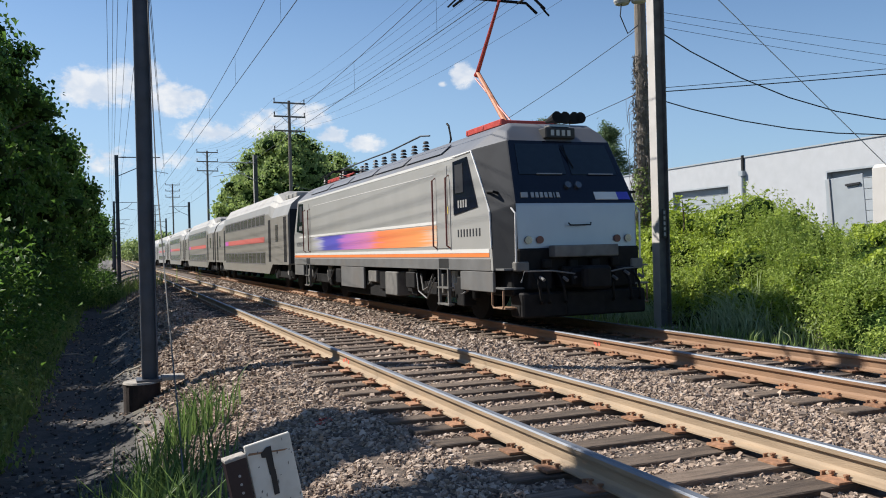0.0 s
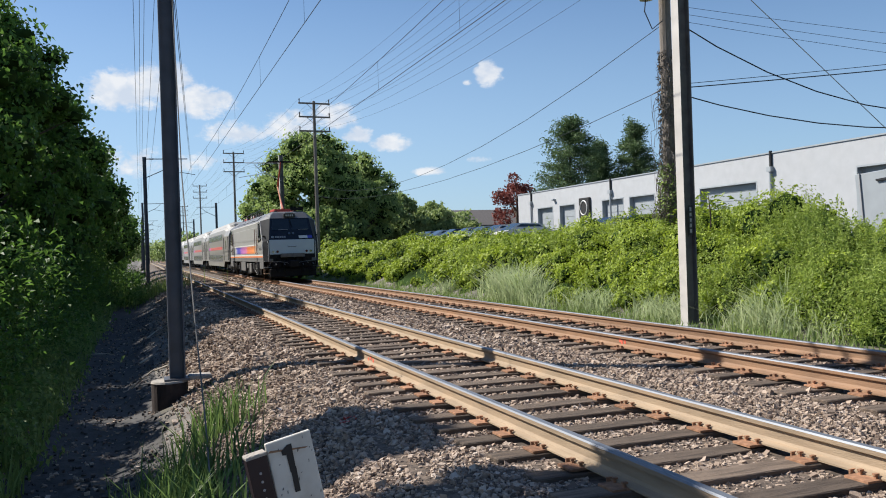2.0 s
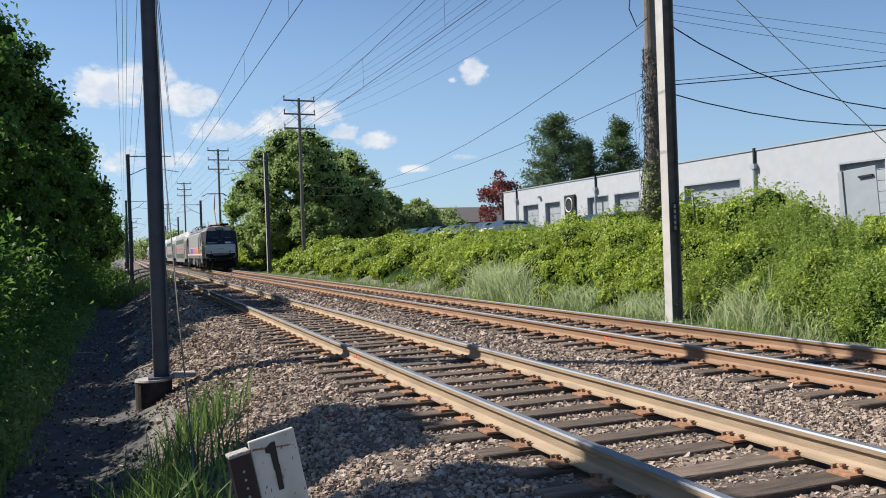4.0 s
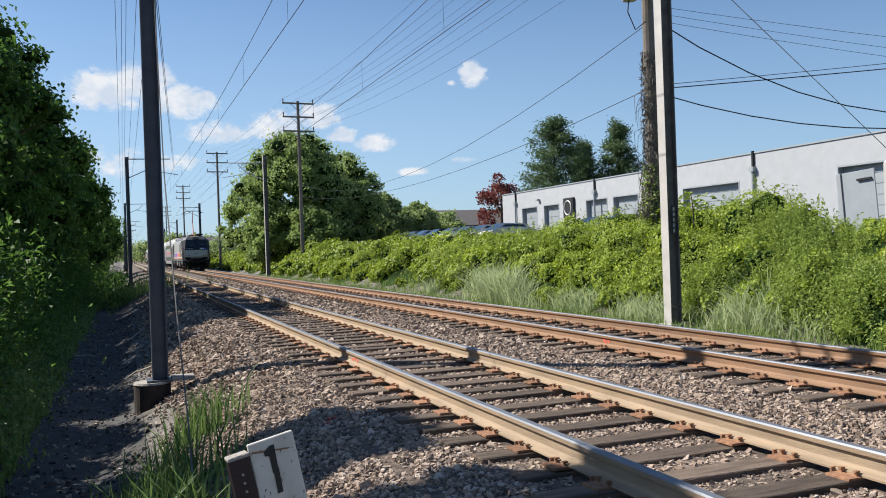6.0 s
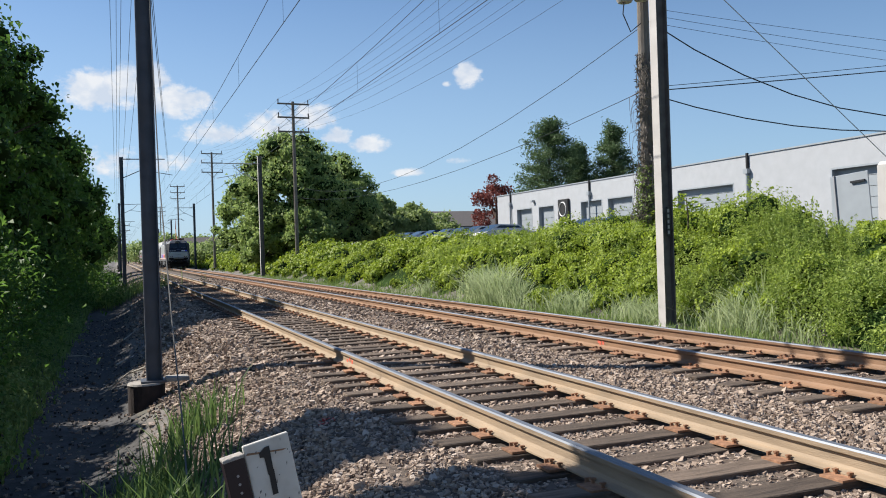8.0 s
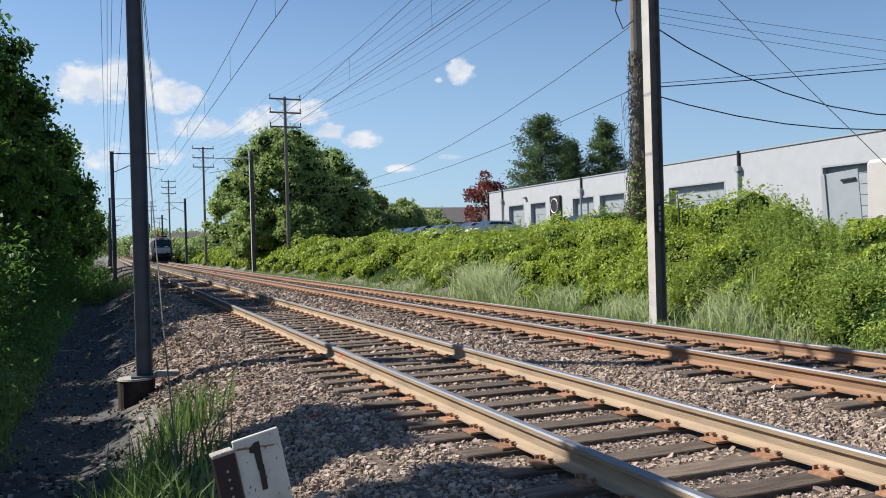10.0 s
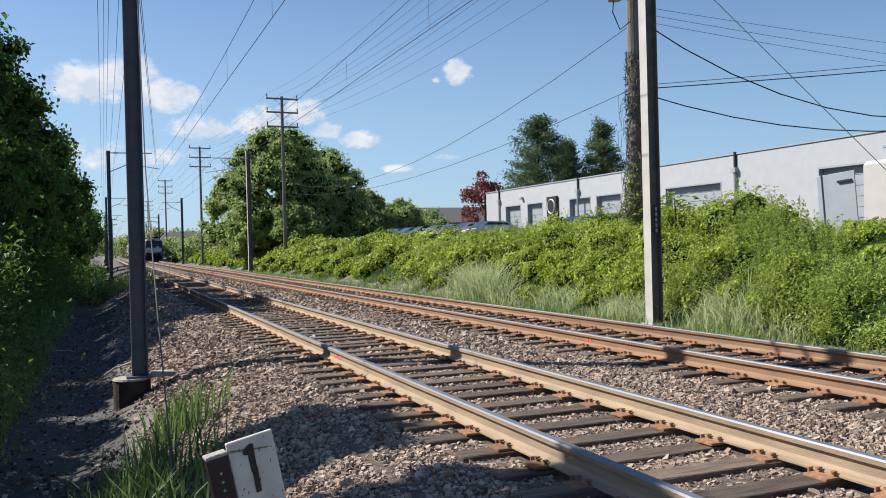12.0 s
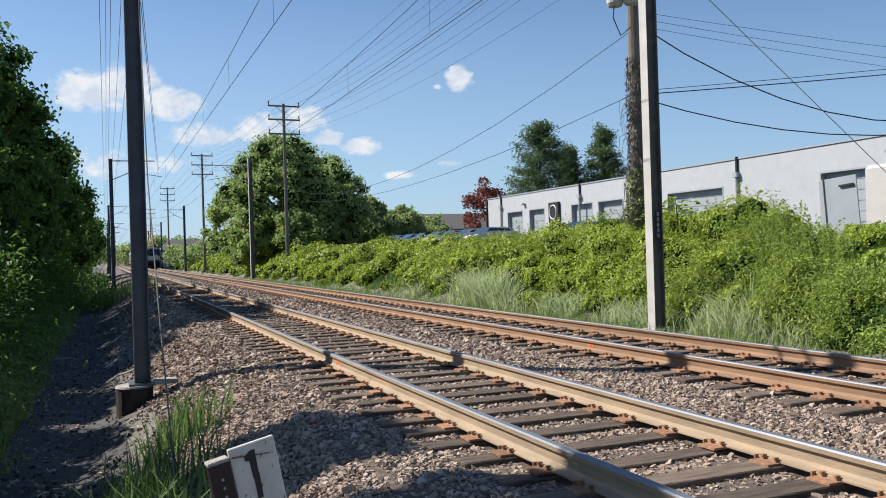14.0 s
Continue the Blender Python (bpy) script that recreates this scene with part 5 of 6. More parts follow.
    part("grass", blades("grass", np.stack([x, y, z], 1), 0.24, rng, 0.01), M["grass"], bank)


def build_left_growth():
    rng = np.random.default_rng(23)
    rows = [(8.2, 4.6, 1.6, -4.4), (11.6, 5.0, 2.0, -4.4), (15, 4.5, 1.9, -4.6), (18.8, 4.8, 2.0, -4.8), (24.5, 6.8, 2.5, -4.9), (29.0, 10.3, 3.0, -4.8), (32, 12.7, 3.3, -5.0), (36, 10.8, 3.2, -4.7), (40, 10.7, 3.3, -4.5), (46, 10.4, 3.3, -4.2), (53, 10.2, 3.4, -4.0),
            (61, 9.6, 3.4, -3.9), (70, 9.0, 3.4, -3.8), (82, 8.6, 3.8, -4.0), (97, 9.0, 4.0, -4.2), (115, 10.0, 5.0, -5.0)]
    for i, (y, h, r, x) in enumerate(rows):
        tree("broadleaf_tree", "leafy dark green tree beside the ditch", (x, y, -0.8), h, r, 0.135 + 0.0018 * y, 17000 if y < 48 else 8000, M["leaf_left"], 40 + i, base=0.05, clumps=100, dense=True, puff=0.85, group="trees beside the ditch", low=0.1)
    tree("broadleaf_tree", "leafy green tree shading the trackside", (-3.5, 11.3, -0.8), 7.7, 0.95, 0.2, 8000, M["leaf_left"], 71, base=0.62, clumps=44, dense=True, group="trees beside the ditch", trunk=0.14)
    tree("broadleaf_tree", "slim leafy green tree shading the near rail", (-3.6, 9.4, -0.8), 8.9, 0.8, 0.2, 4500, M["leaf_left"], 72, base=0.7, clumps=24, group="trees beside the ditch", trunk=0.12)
    # second row, added behind the first to block sky light and darken the ditch
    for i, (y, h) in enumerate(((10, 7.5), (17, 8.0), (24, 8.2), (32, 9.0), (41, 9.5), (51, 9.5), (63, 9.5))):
        tree("broadleaf_tree", "added, mostly hidden tree keeping light off the ditch", (-9.4 - 0.5 * (i % 2), y, -0.7), h, 3.4, 0.36, 4000, M["leaf_left"], 300 + i, base=0.03, clumps=60, dense=True, group="trees beside the ditch")
    bank = thing("ditch_shrubs", "shaded green shrubs and weeds along the ditch", "undergrowth", kind="stuff")
    pts = []
    for i in range(200):
        y = 9 + 95 * rng.random() ** 1.6
        c = np.array([rng.uniform(-3.4, -1.9), y, ground_z(-2.4, y) + rng.uniform(0.2, 2.4)])
        n = 170
        q = rng.normal(0, 1, (n, 3)) * np.array([0.42, 0.6, 0.5]) * rng.uniform(0.6, 1.2)
        pts.append(c + q)
    for i in range(70):
        c = np.array([rng.uniform(-1.7, -0.3), rng.uniform(42, 115), -0.75])
        pts.append(c + rng.normal(0, 1, (180, 3)) * np.array([0.5, 0.9, 0.4]) * rng.uniform(0.6, 1.2))
    low, outs = [], []
    for i in range(150):
        y = 8.5 + 45 * rng.random() ** 1.5
        x = rng.uniform(-3.4, -1.45)
        r = rng.uniform(0.22, 0.6)
        d = rng.normal(0, 1, (150, 3)) + np.array([0.3, -0.2, 0.6])
        d /= np.linalg.norm(d, axis=1, keepdims=True)
        low.append(np.array([x, y, ground_z(x, y) + 0.1 * r]) + d * r * rng.uniform(0.75, 1.1, (150, 1)) * np.array([1.0, 1.3, 0.8]))
        outs.append(d)
    part("ground_cover", leaves("ground_cover", np.concatenate(low), 0.085, rng, slim=0.6, out=np.concatenate(outs)), M["grass"], bank)
    pts = np.concatenate(pts)
    pts = pts[pts[:, 2] > -1.05]
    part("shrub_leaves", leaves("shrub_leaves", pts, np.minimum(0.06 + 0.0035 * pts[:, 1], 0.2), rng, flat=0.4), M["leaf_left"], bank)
    n = 7000
    x, y = rng.uniform(-2.4, -1.3, n), 8 + 70 * rng.random(n) ** 1.5
    z = np.array([ground_z(a, b) for a, b in zip(x, y)])
    part("grass", blades("grass", np.stack([x, y, z], 1), 0.35, rng, 0.012), M["grass"], bank)


def grass_clump(at, n, spread, height, seed, label):
    rng = np.random.default_rng(seed)
    r = rng.normal(0, 1, (n, 2)) * spread
    roots = np.array([(x, y, ground_z(at[0] + x, at[1] + y) - ground_z(at[0], at[1])) for x, y in r])
    me = blades("grass_clump", roots, height, rng, 0.011, 0.4)
    # near tufts take the green with part shade painted in
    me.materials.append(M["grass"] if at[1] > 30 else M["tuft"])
    ob = new("grass_clump", me)
    ob.matrix_basis = pose(at[0], at[1], ground_z(at[0], at[1]))
    tagged(ob, label, "grass", "", "stuff")


# ---- building, cars and yard ----
def build_hall():
    hall = thing("service_building", "long white stucco service hall with grey roller doors", "building", (30, 0, 0))
    z0, z1, zt = 0.7, 5.62, 4.38
    openings = [(23.0, 29.2, 4.45), (35.6, 40.4, 4.35), (44.8, 47.75, zt), (48.4, 51.2, zt), (55.0, 57.45, zt), (58.5, 61.2, zt)]
    y = 4.0
    for a, b, top in openings:
        part("wall", box(0, 0.35, y, a, z0, z1), M["render"], hall, "white stucco wall")
        part("wall", box(0, 0.35, a, b, top, z1), M["render"], hall, "white stucco lintel")
        door = part("roller_door", box(0.33, 0.345, a, b, z0, top), M["shutter"], hall, "grey roller door")
        n = 8
        for i in range(n):
            za, zb = z0 + (top - z0) * i / n, z0 + (top - z0) * (i + 1) / n
            part("slat", box(0.28, 0.326, a + 0.09, b - 0.09, za + 0.012, zb - 0.012), M["shutter"], door)
        part("door_frame", add_box(add_box(box(-0.01, 0.3, a, a + 0.08, z0, top), -0.01, 0.3, b - 0.08, b, z0, top), -0.01, 0.3, a + 0.08, b - 0.08, top - 0.08, top), M["shutter"], hall)
        y = b
    part("wall", box(0, 0.35, y, 64.8, z0, z1), M["render"], hall, "white stucco wall")
    part("wall", box(0.35, 14, 64.45, 64.8, z0, z1), M["render"], hall)
    part("wall", box(0.35, 14, 4.0, 4.35, z0, z1), M["render"], hall)
    part("wall", box(14, 14.35, 4.0, 64.8, z0, z1), M["render"], hall)
    part("roof", box(0.35, 14, 4.35, 64.45, z1 - 0.5, z1 - 0.3), M["asphalt"], hall)
    part("parapet_cap", box(-0.05, 0.4, 3.95, 64.85, z1, z1 + 0.07), M["shutter"], hall, "grey metal parapet cap")
    for yp in (34.5, 49.9, 62.2):
        pipe = tube([(-0.1, yp, z0), (-0.1, yp, 4.7)], 0.07, 8)
        add_box(pipe, -0.22, 0.0, yp - 0.16, yp + 0.16, 4.7, 4.95)
        part("downpipe", pipe, M["shutter"], hall, "grey downpipe")
        part("vent_stack", tube([(-0.05, yp, 4.95), (-0.05, yp, 5.75)], 0.08, 8), M["ink"], hall)
    part("flood_light", box(-0.25, -0.0, 25.2, 25.55, 4.9, 5.05, 0.02), M["shutter"], hall)
    part("flood_light", box(-0.25, -0.0, 58.0, 58.3, 4.75, 4.9, 0.02), M["shutter"], hall)
    sign = thing("wall_sign", "black square wall sign with a plain white ring", "sign", (29.9, 53.4, 3.95))
    part("sign_box", box(-0.08, 0.1, -0.72, 0.72, -0.72, 0.72, 0.03), M["ink"], sign)
    ring = bmesh.new()
    add_tube(ring, [(-0.1, 0.5 * math.cos(a * math.tau / 24), 0.5 * math.sin(a * math.tau / 24)) for a in range(25)], 0.045, 6, False)
    part("ring", ring, M["white"], sign)


def car(at, turn, paint, label):
    c = thing("car", label, "car", at, "parked cars", turn=turn)
    prof = [(-2.2, 0.35), (-2.25, 0.75), (-2.1, 0.98), (-1.2, 1.05), (-0.5, 1.5), (0.9, 1.55), (1.75, 1.08), (2.15, 0.95), (2.2, 0.4)]
    bm = bmesh.new()
    a = [bm.verts.new((-0.88 + (0.16 if z > 1.2 else 0), y, z)) for y, z in prof]
    b = [bm.verts.new((0.88 - (0.16 if z > 1.2 else 0), y, z)) for y, z in prof]
    n = len(prof)
    for i in range(n):
        f = bm.faces.new((a[i], a[(i + 1) % n], b[(i + 1) % n], b[i]))
        f.material_index = 1 if i in (3, 5) else 0
    bm.faces.new(a)
    bm.faces.new(b)
    part("body", bm, [paint, M["glass"]], c)
    for s in (-1, 1):
        x = s * 0.8
        part("side_window", poly_prism([(x + s * 0.01, -1.0, 1.08), (x - s * 0.055, -0.45, 1.43), (x - s * 0.055, 0.85, 1.47), (x + s * 0.01, 1.5, 1.1)], (s * 0.03, 0, 0)), M["glass"], c)
        for y in (-1.35, 1.35):
            part("wheel", tube([(s * 0.72, y, 0.32), (s * 0.9, y, 0.32)], 0.32, 16), M["tyre"], c)
    return c


def box_truck():
    t = thing("box_truck", "white box truck with its grey rear door swung open", "truck", (23.9, 21.5, 1.0))
    part("cargo_box", box(0, 2.2, -5.5, -0.1, 0.7, 2.85, 0.12), M["cream"], t, "white cargo box")
    part("chassis", box(0.3, 1.9, -6.5, -0.2, 0.5, 0.8, 0.02), M["black"], t)
    part("cab", box(0.15, 2.05, -7.4, -5.6, 0.5, 2.5, 0.15), M["cream"], t, "white cab")
    for x in (0.2, 1.75):
        for y in (-1.2, -6.4):
            part("wheel", tube([(x, y, 0.42), (x + 0.28, y, 0.42)], 0.42, 18), M["tyre"], t)
    door = part("rear_door", box(-0.05, 0.0, 0.0, 1.5, 0.1, 2.6, 0.01), M["shutter"], t, "open grey rear door", at=pose(0, -0.05, 0, -4, 0, 6))
    part("lock_rod", tube([(-0.08, 1.3, 0.1), (-0.08, 1.3, 2.62)], 0.025, 6), M["cable_grey"], door)
    part("lock_handle", box(-0.12, -0.06, 0.1, 0.65, 2.25, 2.32), M["dark_panel"], door)


def house(at, w, d, h, turn, label):
    hs = thing("house", label, "house", at, "distant houses", turn=turn)
    part("wall", box(-w / 2, w / 2, -d / 2, d / 2, -0.5, h), M["render"], hs)
    bm = bmesh.new()
    o = 0.5
    v = [bm.verts.new(p) for p in ((-w / 2 - o, -d / 2 - o, h), (w / 2 + o, -d / 2 - o, h), (w / 2 + o, d / 2 + o, h), (-w / 2 - o, d / 2 + o, h), (-w / 2 + 1.5, 0, h + 2.2), (w / 2 - 1.5, 0, h + 2.2))]
    for q in ((0, 1, 5, 4), (2, 3, 4, 5), (1, 2, 5), (3, 0, 4), (0, 3, 2, 1)):
        bm.faces.new([v[i] for i in q])
    part("roof", bm, M["shingle"], hs, "grey hipped shingle roof")
    for x in (-w / 4, w / 4):
        part("window", box(x - 0.5, x + 0.5, -d / 2 - 0.03, -d / 2 + 0.02, 1.0, 2.1), M["glass"], hs)


# ---- placing ----
near_track = build_track("near railway track with pale rusty rails on timber sleepers", NEAR_X, M["rust_tan"], 1)
far_track = build_track("far railway track with red-brown rusty rails on timber sleepers", TRAIN_X, M["rust"], 2)
for y0, z0 in ((11.1, -0.1), (11.22, -0.075), (11.35, -0.11)):
    part("paint_mark", box(-0.7655, -0.7625, y0, y0 + 0.07, z0 - 0.03, z0 + 0.02), M["paint_mark"], near_track, "red spray paint mark")
for y0, z0 in ((10.9, -0.085), (10.98, -0.1), (11.03, -0.075)):
    part("paint_mark", box(-0.7655, -0.7625, y0, y0 + 0.05, z0 - 0.03, z0 + 0.025), M["paint_mark"], far_track, "red spray paint mark")
build_ballast()
build_rubble()

LOCOMOTIVE = build_loco()
COACHES = [build_coach()]
for _ in range(6):
    COACHES.append(copy_thing(COACHES[0], Matrix()))

left_pole = catenary_pole((0.47, 13.72, -0.5), 2.9, 10.2, M["pole_dark"], 0.235, "dark steel catenary pole on a round concrete footing")
part("side_plate", box(0.16, 0.5, -0.2, 0.12, 0.0, 0.06, 0.01), M["concrete"], left_pole, "sunlit concrete ledge")
for y in (63, 115, 168, 222, 280):
    catenary_pole((0.47, y, -0.4), 2.9, 8.9, M["pole_dark"], 0.25, "dark steel catenary pole beside the track")
right_pole = catenary_pole((10.5, 14.6, -0.36), -2.7, 10.2, M["pole_grey"], 0.26, "pale steel catenary pole with a black number plate")
part("number_plate", box(-0.05, 0.05, -0.136, -0.126, 1.85, 2.45), M["ink"], right_pole, "black number plate")
for i in range(5):
    part("number_bar", box(-0.022, 0.022, -0.139, -0.136, 1.9 + 0.11 * i, 1.97 + 0.11 * i), M["cable_grey"], right_pole)
for y in (65.5, 124.5, 178, 232, 290):
    catenary_pole((10.4, y, -0.3), -2.7, 9.25, M["pole_grey"] if y < 100 else M["pole_dark"], 0.3, "weathered steel catenary pole on the bank side")

near_pole = utility_pole((13.3, 19.15, 1.0), 12.2, "weathered timber utility pole with transformers and dead vines", (11.6,), 0, 0.18)
for x, y in ((-0.62, -0.1), (-0.3, -0.4)):
    part("transformer", tube([(x, y, 6.72), (x, y, 6.79), (x, y, 7.65), (x, y, 7.75)], [0.18, 0.22, 0.22, 0.12], 16), M["pole_grey"], near_pole, "grey transformer can")
part("transformer_lead", tube([(-0.62, -0.1, 6.9), (-0.72, -0.15, 6.4), (-0.5, -0.15, 5.95), (-0.15, -0.1, 6.2)], 0.016, 5), M["wire"], near_pole)
vr = np.random.default_rng(3)
n = 2600
vz = 1.0 + 4.4 * vr.random(n) ** 1.6
va = vr.uniform(0, math.tau, n)
vrad = 0.16 + vr.random(n) * (0.10 + 0.32 * np.clip((2.6 - vz) / 2.2, 0, 1))
part("dead_vine", leaves("dead_vine", np.stack([np.cos(va) * vrad, np.sin(va) * vrad, vz], 1), 0.13, vr, flat=-0.3, droop=0.8, slim=0.22), M["wood_pole"], near_pole, "dry brown vine")
n = 2200
vz = -0.2 + 2.6 * vr.random(n) ** 1.2
va = vr.uniform(0, math.tau, n)
vrad = (0.2 + 0.28 * vr.random(n)) * (1.15 - 0.25 * vz)
part("ivy", leaves("ivy", np.stack([np.cos(va) * vrad, np.sin(va) * vrad, vz], 1), 0.09, vr, flat=0.3, slim=0.85), M["leaf_oak"], near_pole, "green ivy round the foot")
hang = []
for k in range(30):
    a = vr.uniform(0, math.tau)
    hang.append([(math.cos(a) * 0.15, math.sin(a) * 0.15, 4.5 - 0.08 * k), (math.cos(a) * (0.25 + 0.3 * vr.random()), math.sin(a) * 0.4, 4.35 - 0.08 * k), (math.cos(a) * 0.45, math.sin(a) * 0.4, 4.0 - 0.1 * k)])
stems = bmesh.new()
for line in hang:
    add_tube(stems, line, [0.012, 0.008, 0.004], 4)
part("vine_stem", stems, M["wood_pole"], near_pole, "hanging dead vine stems")
utility_pole((13.1, 65.5, 1.0), 12.2, "timber utility pole with three crossarms", (12.0, 10.95, 9.85), 4)
utility_pole((10.9, 104, 0.6), 13.2, "timber utility pole with three crossarms", (13.0, 11.9, 10.8), 4)
utility_pole((10.6, 160, 0.6), 13.8, "timber utility pole with three crossarms", (13.6, 12.5, 11.4), 4)
utility_pole((10.6, 225, 0.6), 13.8, "timber utility pole with three crossarms", (13.6, 12.5, 11.4), 4)
utility_pole((2.4, 250, -0.3), 11.5, "distant timber utility pole", (11.0, 9.6), 4)

# catenary: messenger, contact wire and droppers over both tracks
for cx in (NEAR_X, TRAIN_X):
    supports = [-38, 14.2, 64, 120, 173, 227, 285]
    wire("bare messenger wire over the track", [(cx, y, 7.95) for y in supports], 0.009, sag=0.55)
    cw = wire("bare contact wire over the track", [(cx, y, 6.62) for y in (-38, 285)], 0.0095)
    for y0, y1 in zip(supports, supports[1:]):
        for k in (0.1, 0.25, 0.4, 0.55, 0.7, 0.85):
            y = y0 + (y1 - y0) * k
            wire("", [(cx, y, 7.95 - 2.2 * k * (1 - k)), (cx, y, 6.62)], 0.004, cw, "dropper")
for x, z in ((0.02, 9.3), (0.2, 9.75), (0.33, 9.5), (0.62, 9.6), (0.85, 8.6)):
    wire("feeder wire along the dark steel poles", [(x, y, z if y < 40 else z - 0.9) for y in (-38, 13.7, 63, 115, 168, 222, 280)], 0.008, sag=0.35)
for z0, z1 in ((12.6, 13.35), (11.2, 12.25), (10.0, 11.2)):
    for dx in (-1.18, -0.1, 1.18):
        wire("power wire between timber poles", [(13.3 + dx, -32, z0), (13.3 + dx, 19.1, z0), (13.1 + dx, 65.4, z1), (10.9 + dx, 103.9, z1 + 0.65), (10.6 + dx, 159.9, z1 + 1.2), (10.6 + dx, 224.9, z1 + 1.2)], 0.0062, sag=0.9)
wire("communication cable between timber poles", [(13.2, 19.1, 7.13), (13.0, 65.4, 6.7)], 0.0095, sag=1.95)
wire("communication cable between timber poles", [(13.2, 19.1, 5.42), (13.0, 65.4, 5.8)], 0.0095, sag=1.15)
for z0, z1, r, sg in ((7.4, 6.0, 0.018, 1.95), (5.52, 6.9, 0.009, 0.05), (5.42, 6.7, 0.015, 0.05), (5.38, 5.4, 0.017, 1.08), (7.68, 6.3, 0.006, 0.1), (7.5, 5.9, 0.006, 0.12), (7.3, 5.6, 0.006, 0.12)):
    wire("black service cable to the yard", [(13.3, 19.15, z0), (27.5, 16.5, z1)], r, sag=sg)
utility_pole((27.5, 16.5, 1.25), 8.5, "timber utility pole in the yard", (8.2,), 80)
wire("steel guy wire down to the yard", [(10.6, 14.8, 9.5), (14.0, 16.92, 7.39), (20.0, 17.13, 3.19), (22.7, 17.2, 1.3)], 0.011, mat=M["pole_grey"])
wire("pale guy cable from the dark pole to the ballast edge", [(0.5, 7.6, -0.72), (0.53, 8.6, -0.2), (0.52, 9.6, 0.7), (0.52, 10.4, 1.45), (0.52, 11.4, 2.4), (0.56, 13.3, 4.95), (0.56, 13.7, 8.0)], 0.0085, mat=M["dirty_shade_steel"])

for z0, z1 in ((5.75, 7.75), (5.35, 7.1)):
    wire("overhead wire ending at the dark steel pole", [(0.6, 13.75, z0), (NEAR_X, 63.5, z1)], 0.006, sag=0.2)
build_hall()
box_truck()
paints = [M["white"], material("dark_blue_car_paint", (0.02, 0.03, 0.08), 0.25, 0.3), material("silver_car_paint", (0.45, 0.46, 0.47), 0.3, 0.5), material("black_car_paint", (0.02, 0.02, 0.022), 0.2, 0.2)]
for i, (x, y) in enumerate(((24.0, 50.5), (24.0, 53.4), (24.0, 56.3), (24.0, 59.2), (24.0, 62.2), (24.0, 65.3), (24.0, 68.4), (24.0, 71.6), (26.5, 40.0), (26.5, 43.2))):
    car((x, y, 1.33), 90, paints[(0, 0, 2, 0, 1, 0, 2, 0, 2, 0)[i]], ("white", "white", "silver", "white", "dark blue", "white", "silver", "white", "silver", "white")[i] + " car parked in the yard")
house((40, 105, 0.8), 22, 12, 3.4, 5, "low house with a grey hipped roof")
house((58, 150, 0.8), 24, 12, 3.4, 5, "low house with a grey hipped roof")
house((17, 190, 0.4), 12, 9, 3.0, 0, "small pale house near the line")

build_bank()
build_left_growth()
tree("broadleaf_tree", "large spreading green tree on the bank", (15.0, 76, 1.0), 11.3, 5.2, 0.28, 33000, M["leaf_oak"], 101, base=0.05, clumps=230, trunk=0.4, dense=True, puff=0.66)
tree("broadleaf_tree", "large spreading green tree on the bank", (19.6, 80, 1.0), 10.0, 4.5, 0.28, 26000, M["leaf_oak"], 102, base=0.05, clumps=190, trunk=0.35, dense=True, puff=0.66)
tree("broadleaf_tree", "green tree on the bank", (12.6, 88, 0.8), 8.6, 3.4, 0.28, 15000, M["leaf_oak"], 103, base=0.02, clumps=110, dense=True, puff=0.75)
tree("broadleaf_tree", "low rounded green tree", (25.5, 86, 1.2), 5.8, 3.2, 0.36, 12000, M["leaf_far"], 104, base=0.05, clumps=50, dense=True)
tree("broadleaf_tree", "low rounded green tree", (30.0, 88, 1.2), 5.0, 3.0, 0.36, 11000, M["leaf_far"], 105, base=0.05, clumps=40, dense=True)
tree("broadleaf_tree", "low rounded green tree", (34.5, 92, 1.2), 4.0, 2.8, 0.36, 8000, M["leaf_far"], 107, base=0.05, clumps=40)
tree("broadleaf_tree", "bushy light green tree on the bank", (11.6, 73, 0.4), 5.2, 2.6, 0.26, 12000, M["leaf_oak"], 108, base=0.0, clumps=50, dense=True)
tree("broadleaf_tree", "bushy light green tree on the bank", (14.6, 69.5, 1.0), 4.2, 2.2, 0.26, 10000, M["leaf_oak"], 109, base=0.0, clumps=50, dense=True)
tree("copper_tree", "dark red copper-leaved tree", (35.4, 77.0, 0.9), 7.4, 2.9, 0.27, 5600, M["leaf_red"], 106, base=0.1, clumps=44)
pine((43.5, 80.5, 0.9), 14.1, 5.9, 7)
pine((53.8, 84, 0.9), 14.4, 5.2, 8)
pine((49.6, 85, 0.9), 12.0, 3.4, 9)
for i, (x, y, h, r) in enumerate(((12, 200, 9, 6), (18, 215, 10, 7), (25, 230, 10, 8), (34, 220, 9, 8), (8, 260, 9, 7), (45, 200, 10, 8), (60, 190, 9, 8), (-4, 300, 10, 8), (4, 330, 10, 9), (75, 220, 11, 10), (-12, 260, 12, 9), (14, 130, 5, 4), (13, 150, 6, 4))):
    tree("distant_tree", "hazy green tree in the distance", (x, y, 0.2), h * 0.6, r, 0.8 if y > 170 else 0.45, 2600, M["leaf_far"], 200 + i, base=0.05, clumps=34, group="distant trees")
sapling = thing("sapling", "young sapling with long green fronds on the bank", "sapling", (13.2, 17.4, 1.2))
part("stem", tube([(0, 0, -0.4), (0.02, 0, 0.8), (0, 0.03, 1.25)], [0.025, 0.02, 0.012], 6), M["bark"], sapling)
sr = np.random.default_rng(12)
fr = []
for k in range(13):
    a = k * 2.4
    for j in range(16):
        u = 0.1 + 0.055 * j
        fr.append((math.cos(a) * u, math.sin(a) * u, 0.75 + 0.045 * k + 0.35 * u - 0.75 * u * u))
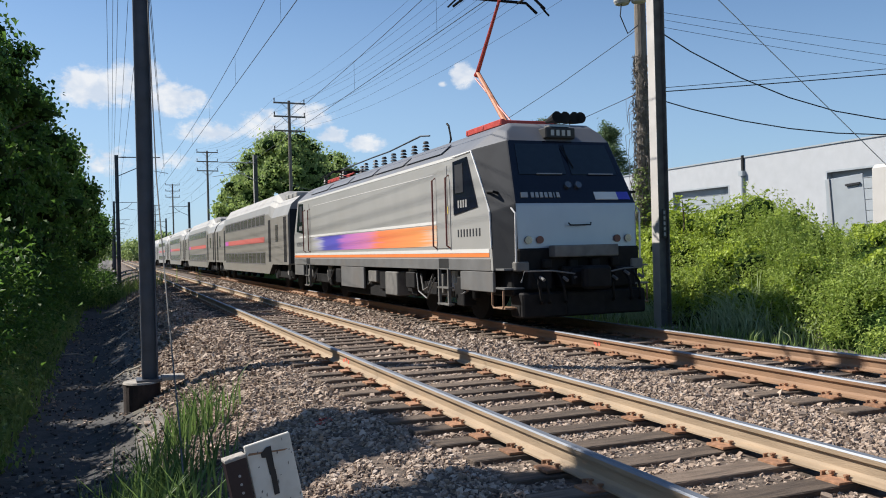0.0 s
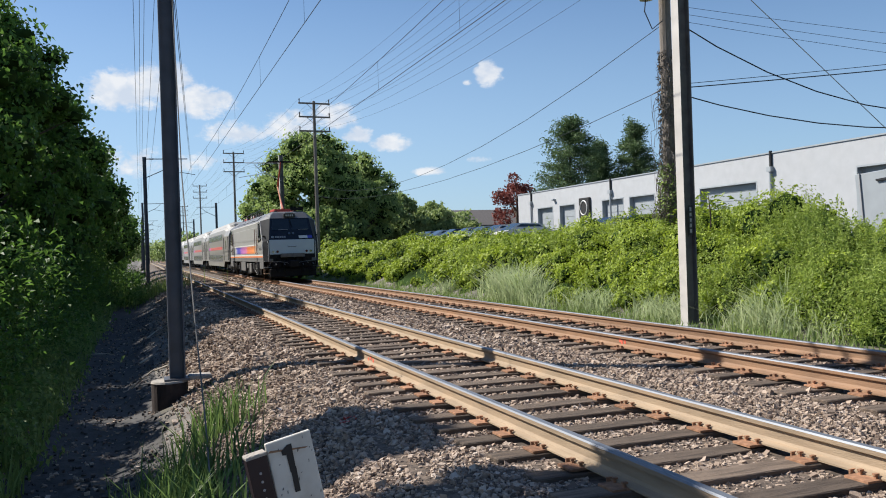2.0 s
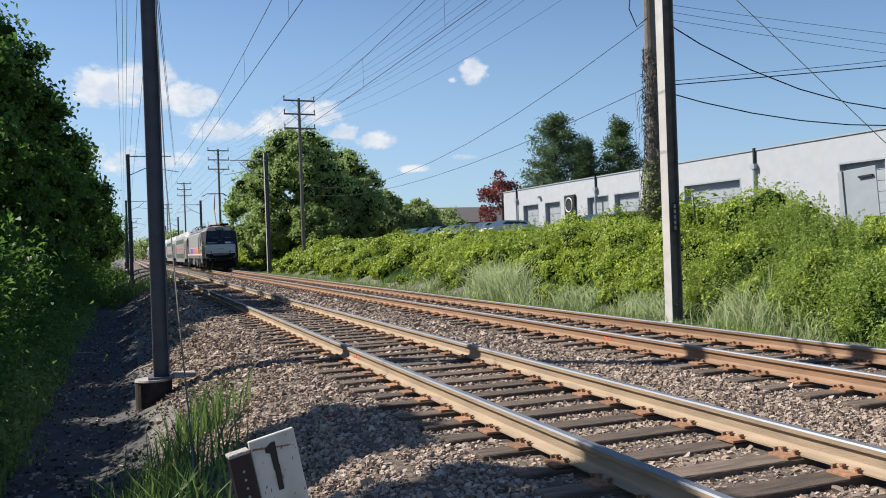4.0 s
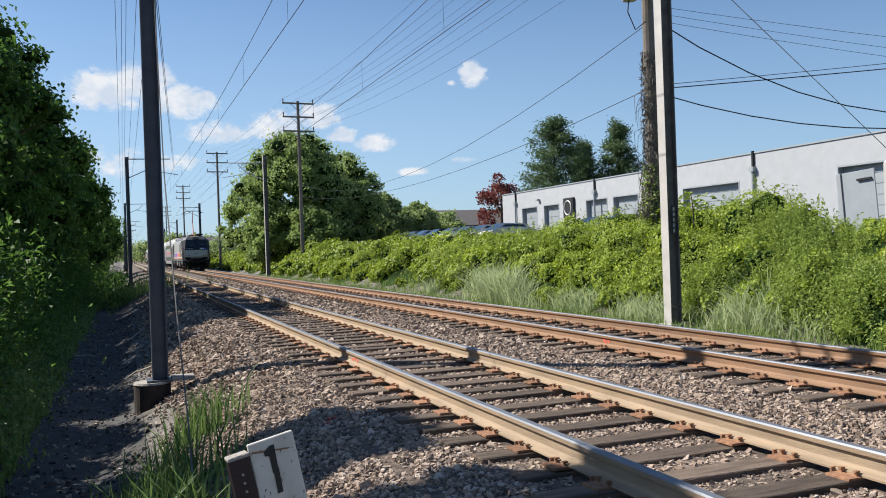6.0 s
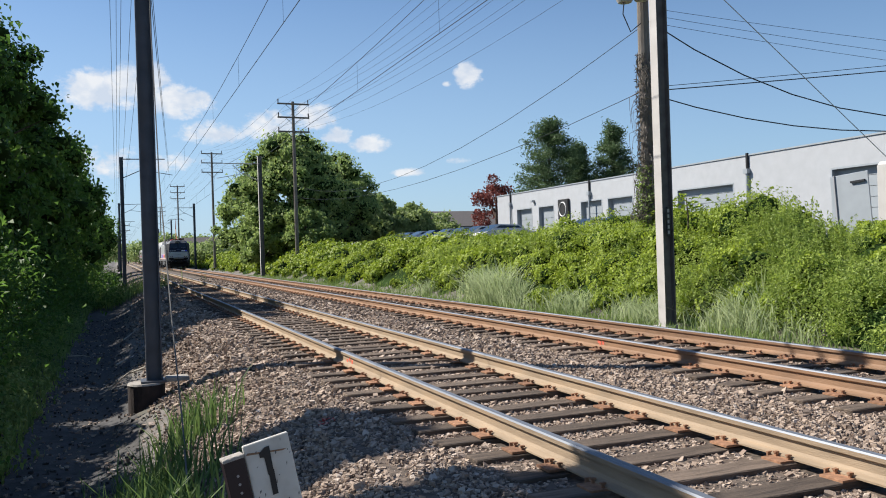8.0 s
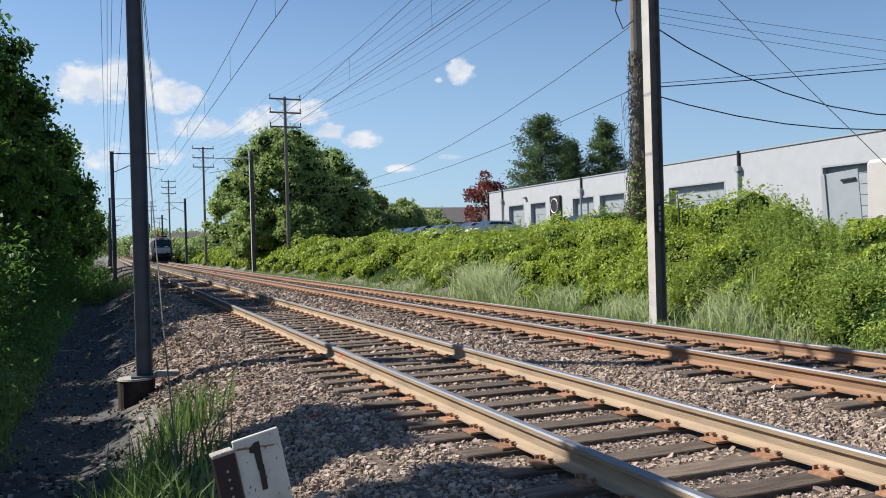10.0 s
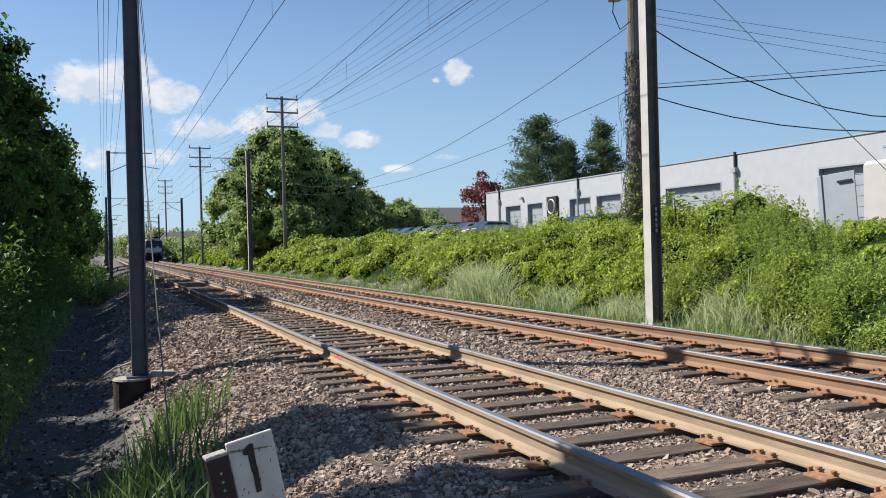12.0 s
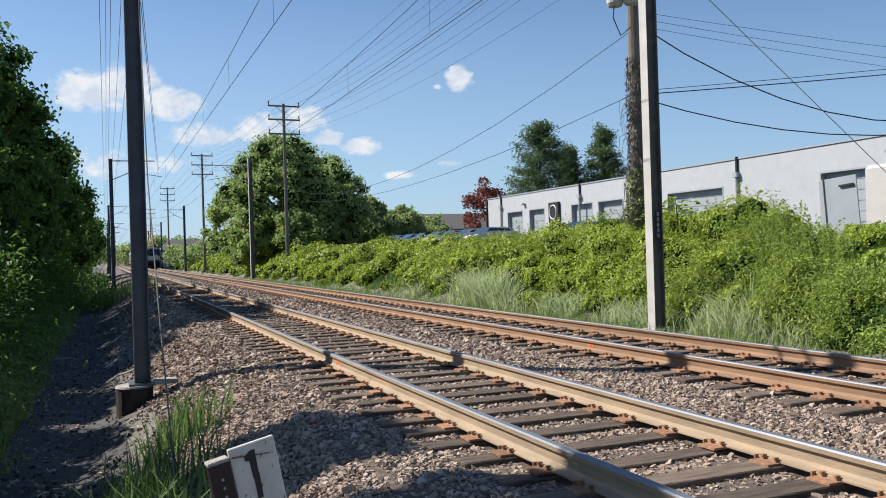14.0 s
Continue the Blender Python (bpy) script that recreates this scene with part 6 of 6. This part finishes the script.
part("fronds", leaves("fronds", np.array(fr) + sr.normal(0, 0.02, (len(fr), 3)), 0.16, sr, flat=0.7, slim=0.4), M["leaf_vine"], sapling)
grass_clump((-0.7, 50), 1600, 1.6, 1.0, 4, "sunlit pale green grass beside the line")
grass_clump((0.3, 8.4), 330, 0.28, 0.58, 1, "tall green grass tuft at the ballast edge")
grass_clump((0.75, 10.2), 160, 0.25, 0.5, 2, "green grass tuft at the ballast edge")
grass_clump((0.15, 7.2), 260, 0.25, 0.6, 3, "tall green grass tuft at the ballast edge")

# trackside marker board
marker = thing("marker_post", "leaning white trackside marker board with a black figure 1", "marker post", (0.47, 3.16, -0.5))
marker.matrix_basis = pose(0.672, 3.1, -0.5, 0, -11, 8)
part("board", box(-0.062, 0.108, -0.005, 0.012, 0.0, 1.24, 0.003), M["sign_white"], marker, "chipped white board")
part("post", box(-0.142, -0.066, -0.02, 0.03, -0.1, 1.215, 0.004), M["maroon"], marker, "dark maroon perforated steel post")
part("post_cap", box(-0.143, -0.065, -0.021, 0.031, 1.205, 1.219, 0.003), M["concrete"], marker, "white painted post top")
for i in range(12):
    part("bolt_hole", tube([(-0.103, -0.0225, 1.15 - 0.031 * i), (-0.103, -0.0195, 1.15 - 0.031 * i)], 0.005, 8), M["cable_grey"], marker)
stroke = [(0.030, 1.214), (0.027, 1.13), (0.029, 1.126), (0.026, 1.037), (0.006, 1.037), (0.008, 1.11), (0.005, 1.114), (0.004, 1.178), (-0.011, 1.182), (-0.011, 1.198), (0.013, 1.214)]
part("figure", poly_prism([(x, -0.0065, z) for x, z in stroke], (0, -0.0015, 0)), M["ink"], marker, "black stencilled figure 1")
part("rust_streak", poly_prism([(-0.058, -0.0055, 1.205), (0.075, -0.0055, 1.181), (0.09, -0.0055, 1.184), (0.02, -0.0055, 1.197), (-0.05, -0.0055, 1.212)], (0, -0.0006, 0)), M["rust"], marker)
sr = random.Random(31)
for i in range(18):
    x, z, w, h = sr.uniform(-0.052, 0.098), sr.uniform(0.95, 1.22), sr.uniform(0.002, 0.006), sr.uniform(0.003, 0.016)
    part("paint_chip", poly_prism([(x, -0.0055, z), (x + w, -0.0055, z + 0.3 * h), (x + w * 1.3, -0.0055, z + h), (x + 0.2 * w, -0.0055, z + 0.7 * h)], (0, -0.0006, 0)), M["dirty_shade_steel"], marker)

# fallen dead branches on the ditch banks
for pts in (((-1.5, 23.6, -1.08), (-1.2, 23.5, -1.03), (-0.9, 23.7, -1.06), (-0.72, 23.62, -1.1)), ((0.4, 15.6, -0.5), (0.1, 15.8, -0.62), (-0.15, 16.0, -0.84), (-0.3, 16.0, -0.95)),
            ((-0.1, 20.5, -1.0), (0.15, 20.9, -0.92), (0.3, 21.3, -0.9)), ((0.1, 26.5, -0.98), (0.4, 27.2, -0.82), (0.55, 28.0, -0.78))):
    branch = tube(pts, [0.022] + [0.016] * (len(pts) - 2) + [0.008], 6)
    add_tube(branch, [pts[1], (pts[1][0] + 0.1, pts[1][1] - 0.12, pts[1][2] + 0.09)], [0.01, 0.004], 5)
    tagged(part("fallen_branch", branch, M["dead_wood"]), "bleached dead branch lying on the ditch bank", "branch", "fallen branches")


def motions():
    times = [0.5 * i for i in range(29)]
    walk(LOCOMOTIVE, [(t, pose(TRAIN_X, train_front(t), 0)) for t in times])
    for i, coach in enumerate(COACHES):
        walk(coach, [(t, pose(TRAIN_X, train_front(t) + LOCO + 0.35 + i * (COACH + 0.1), 0)) for t in times])


motions()
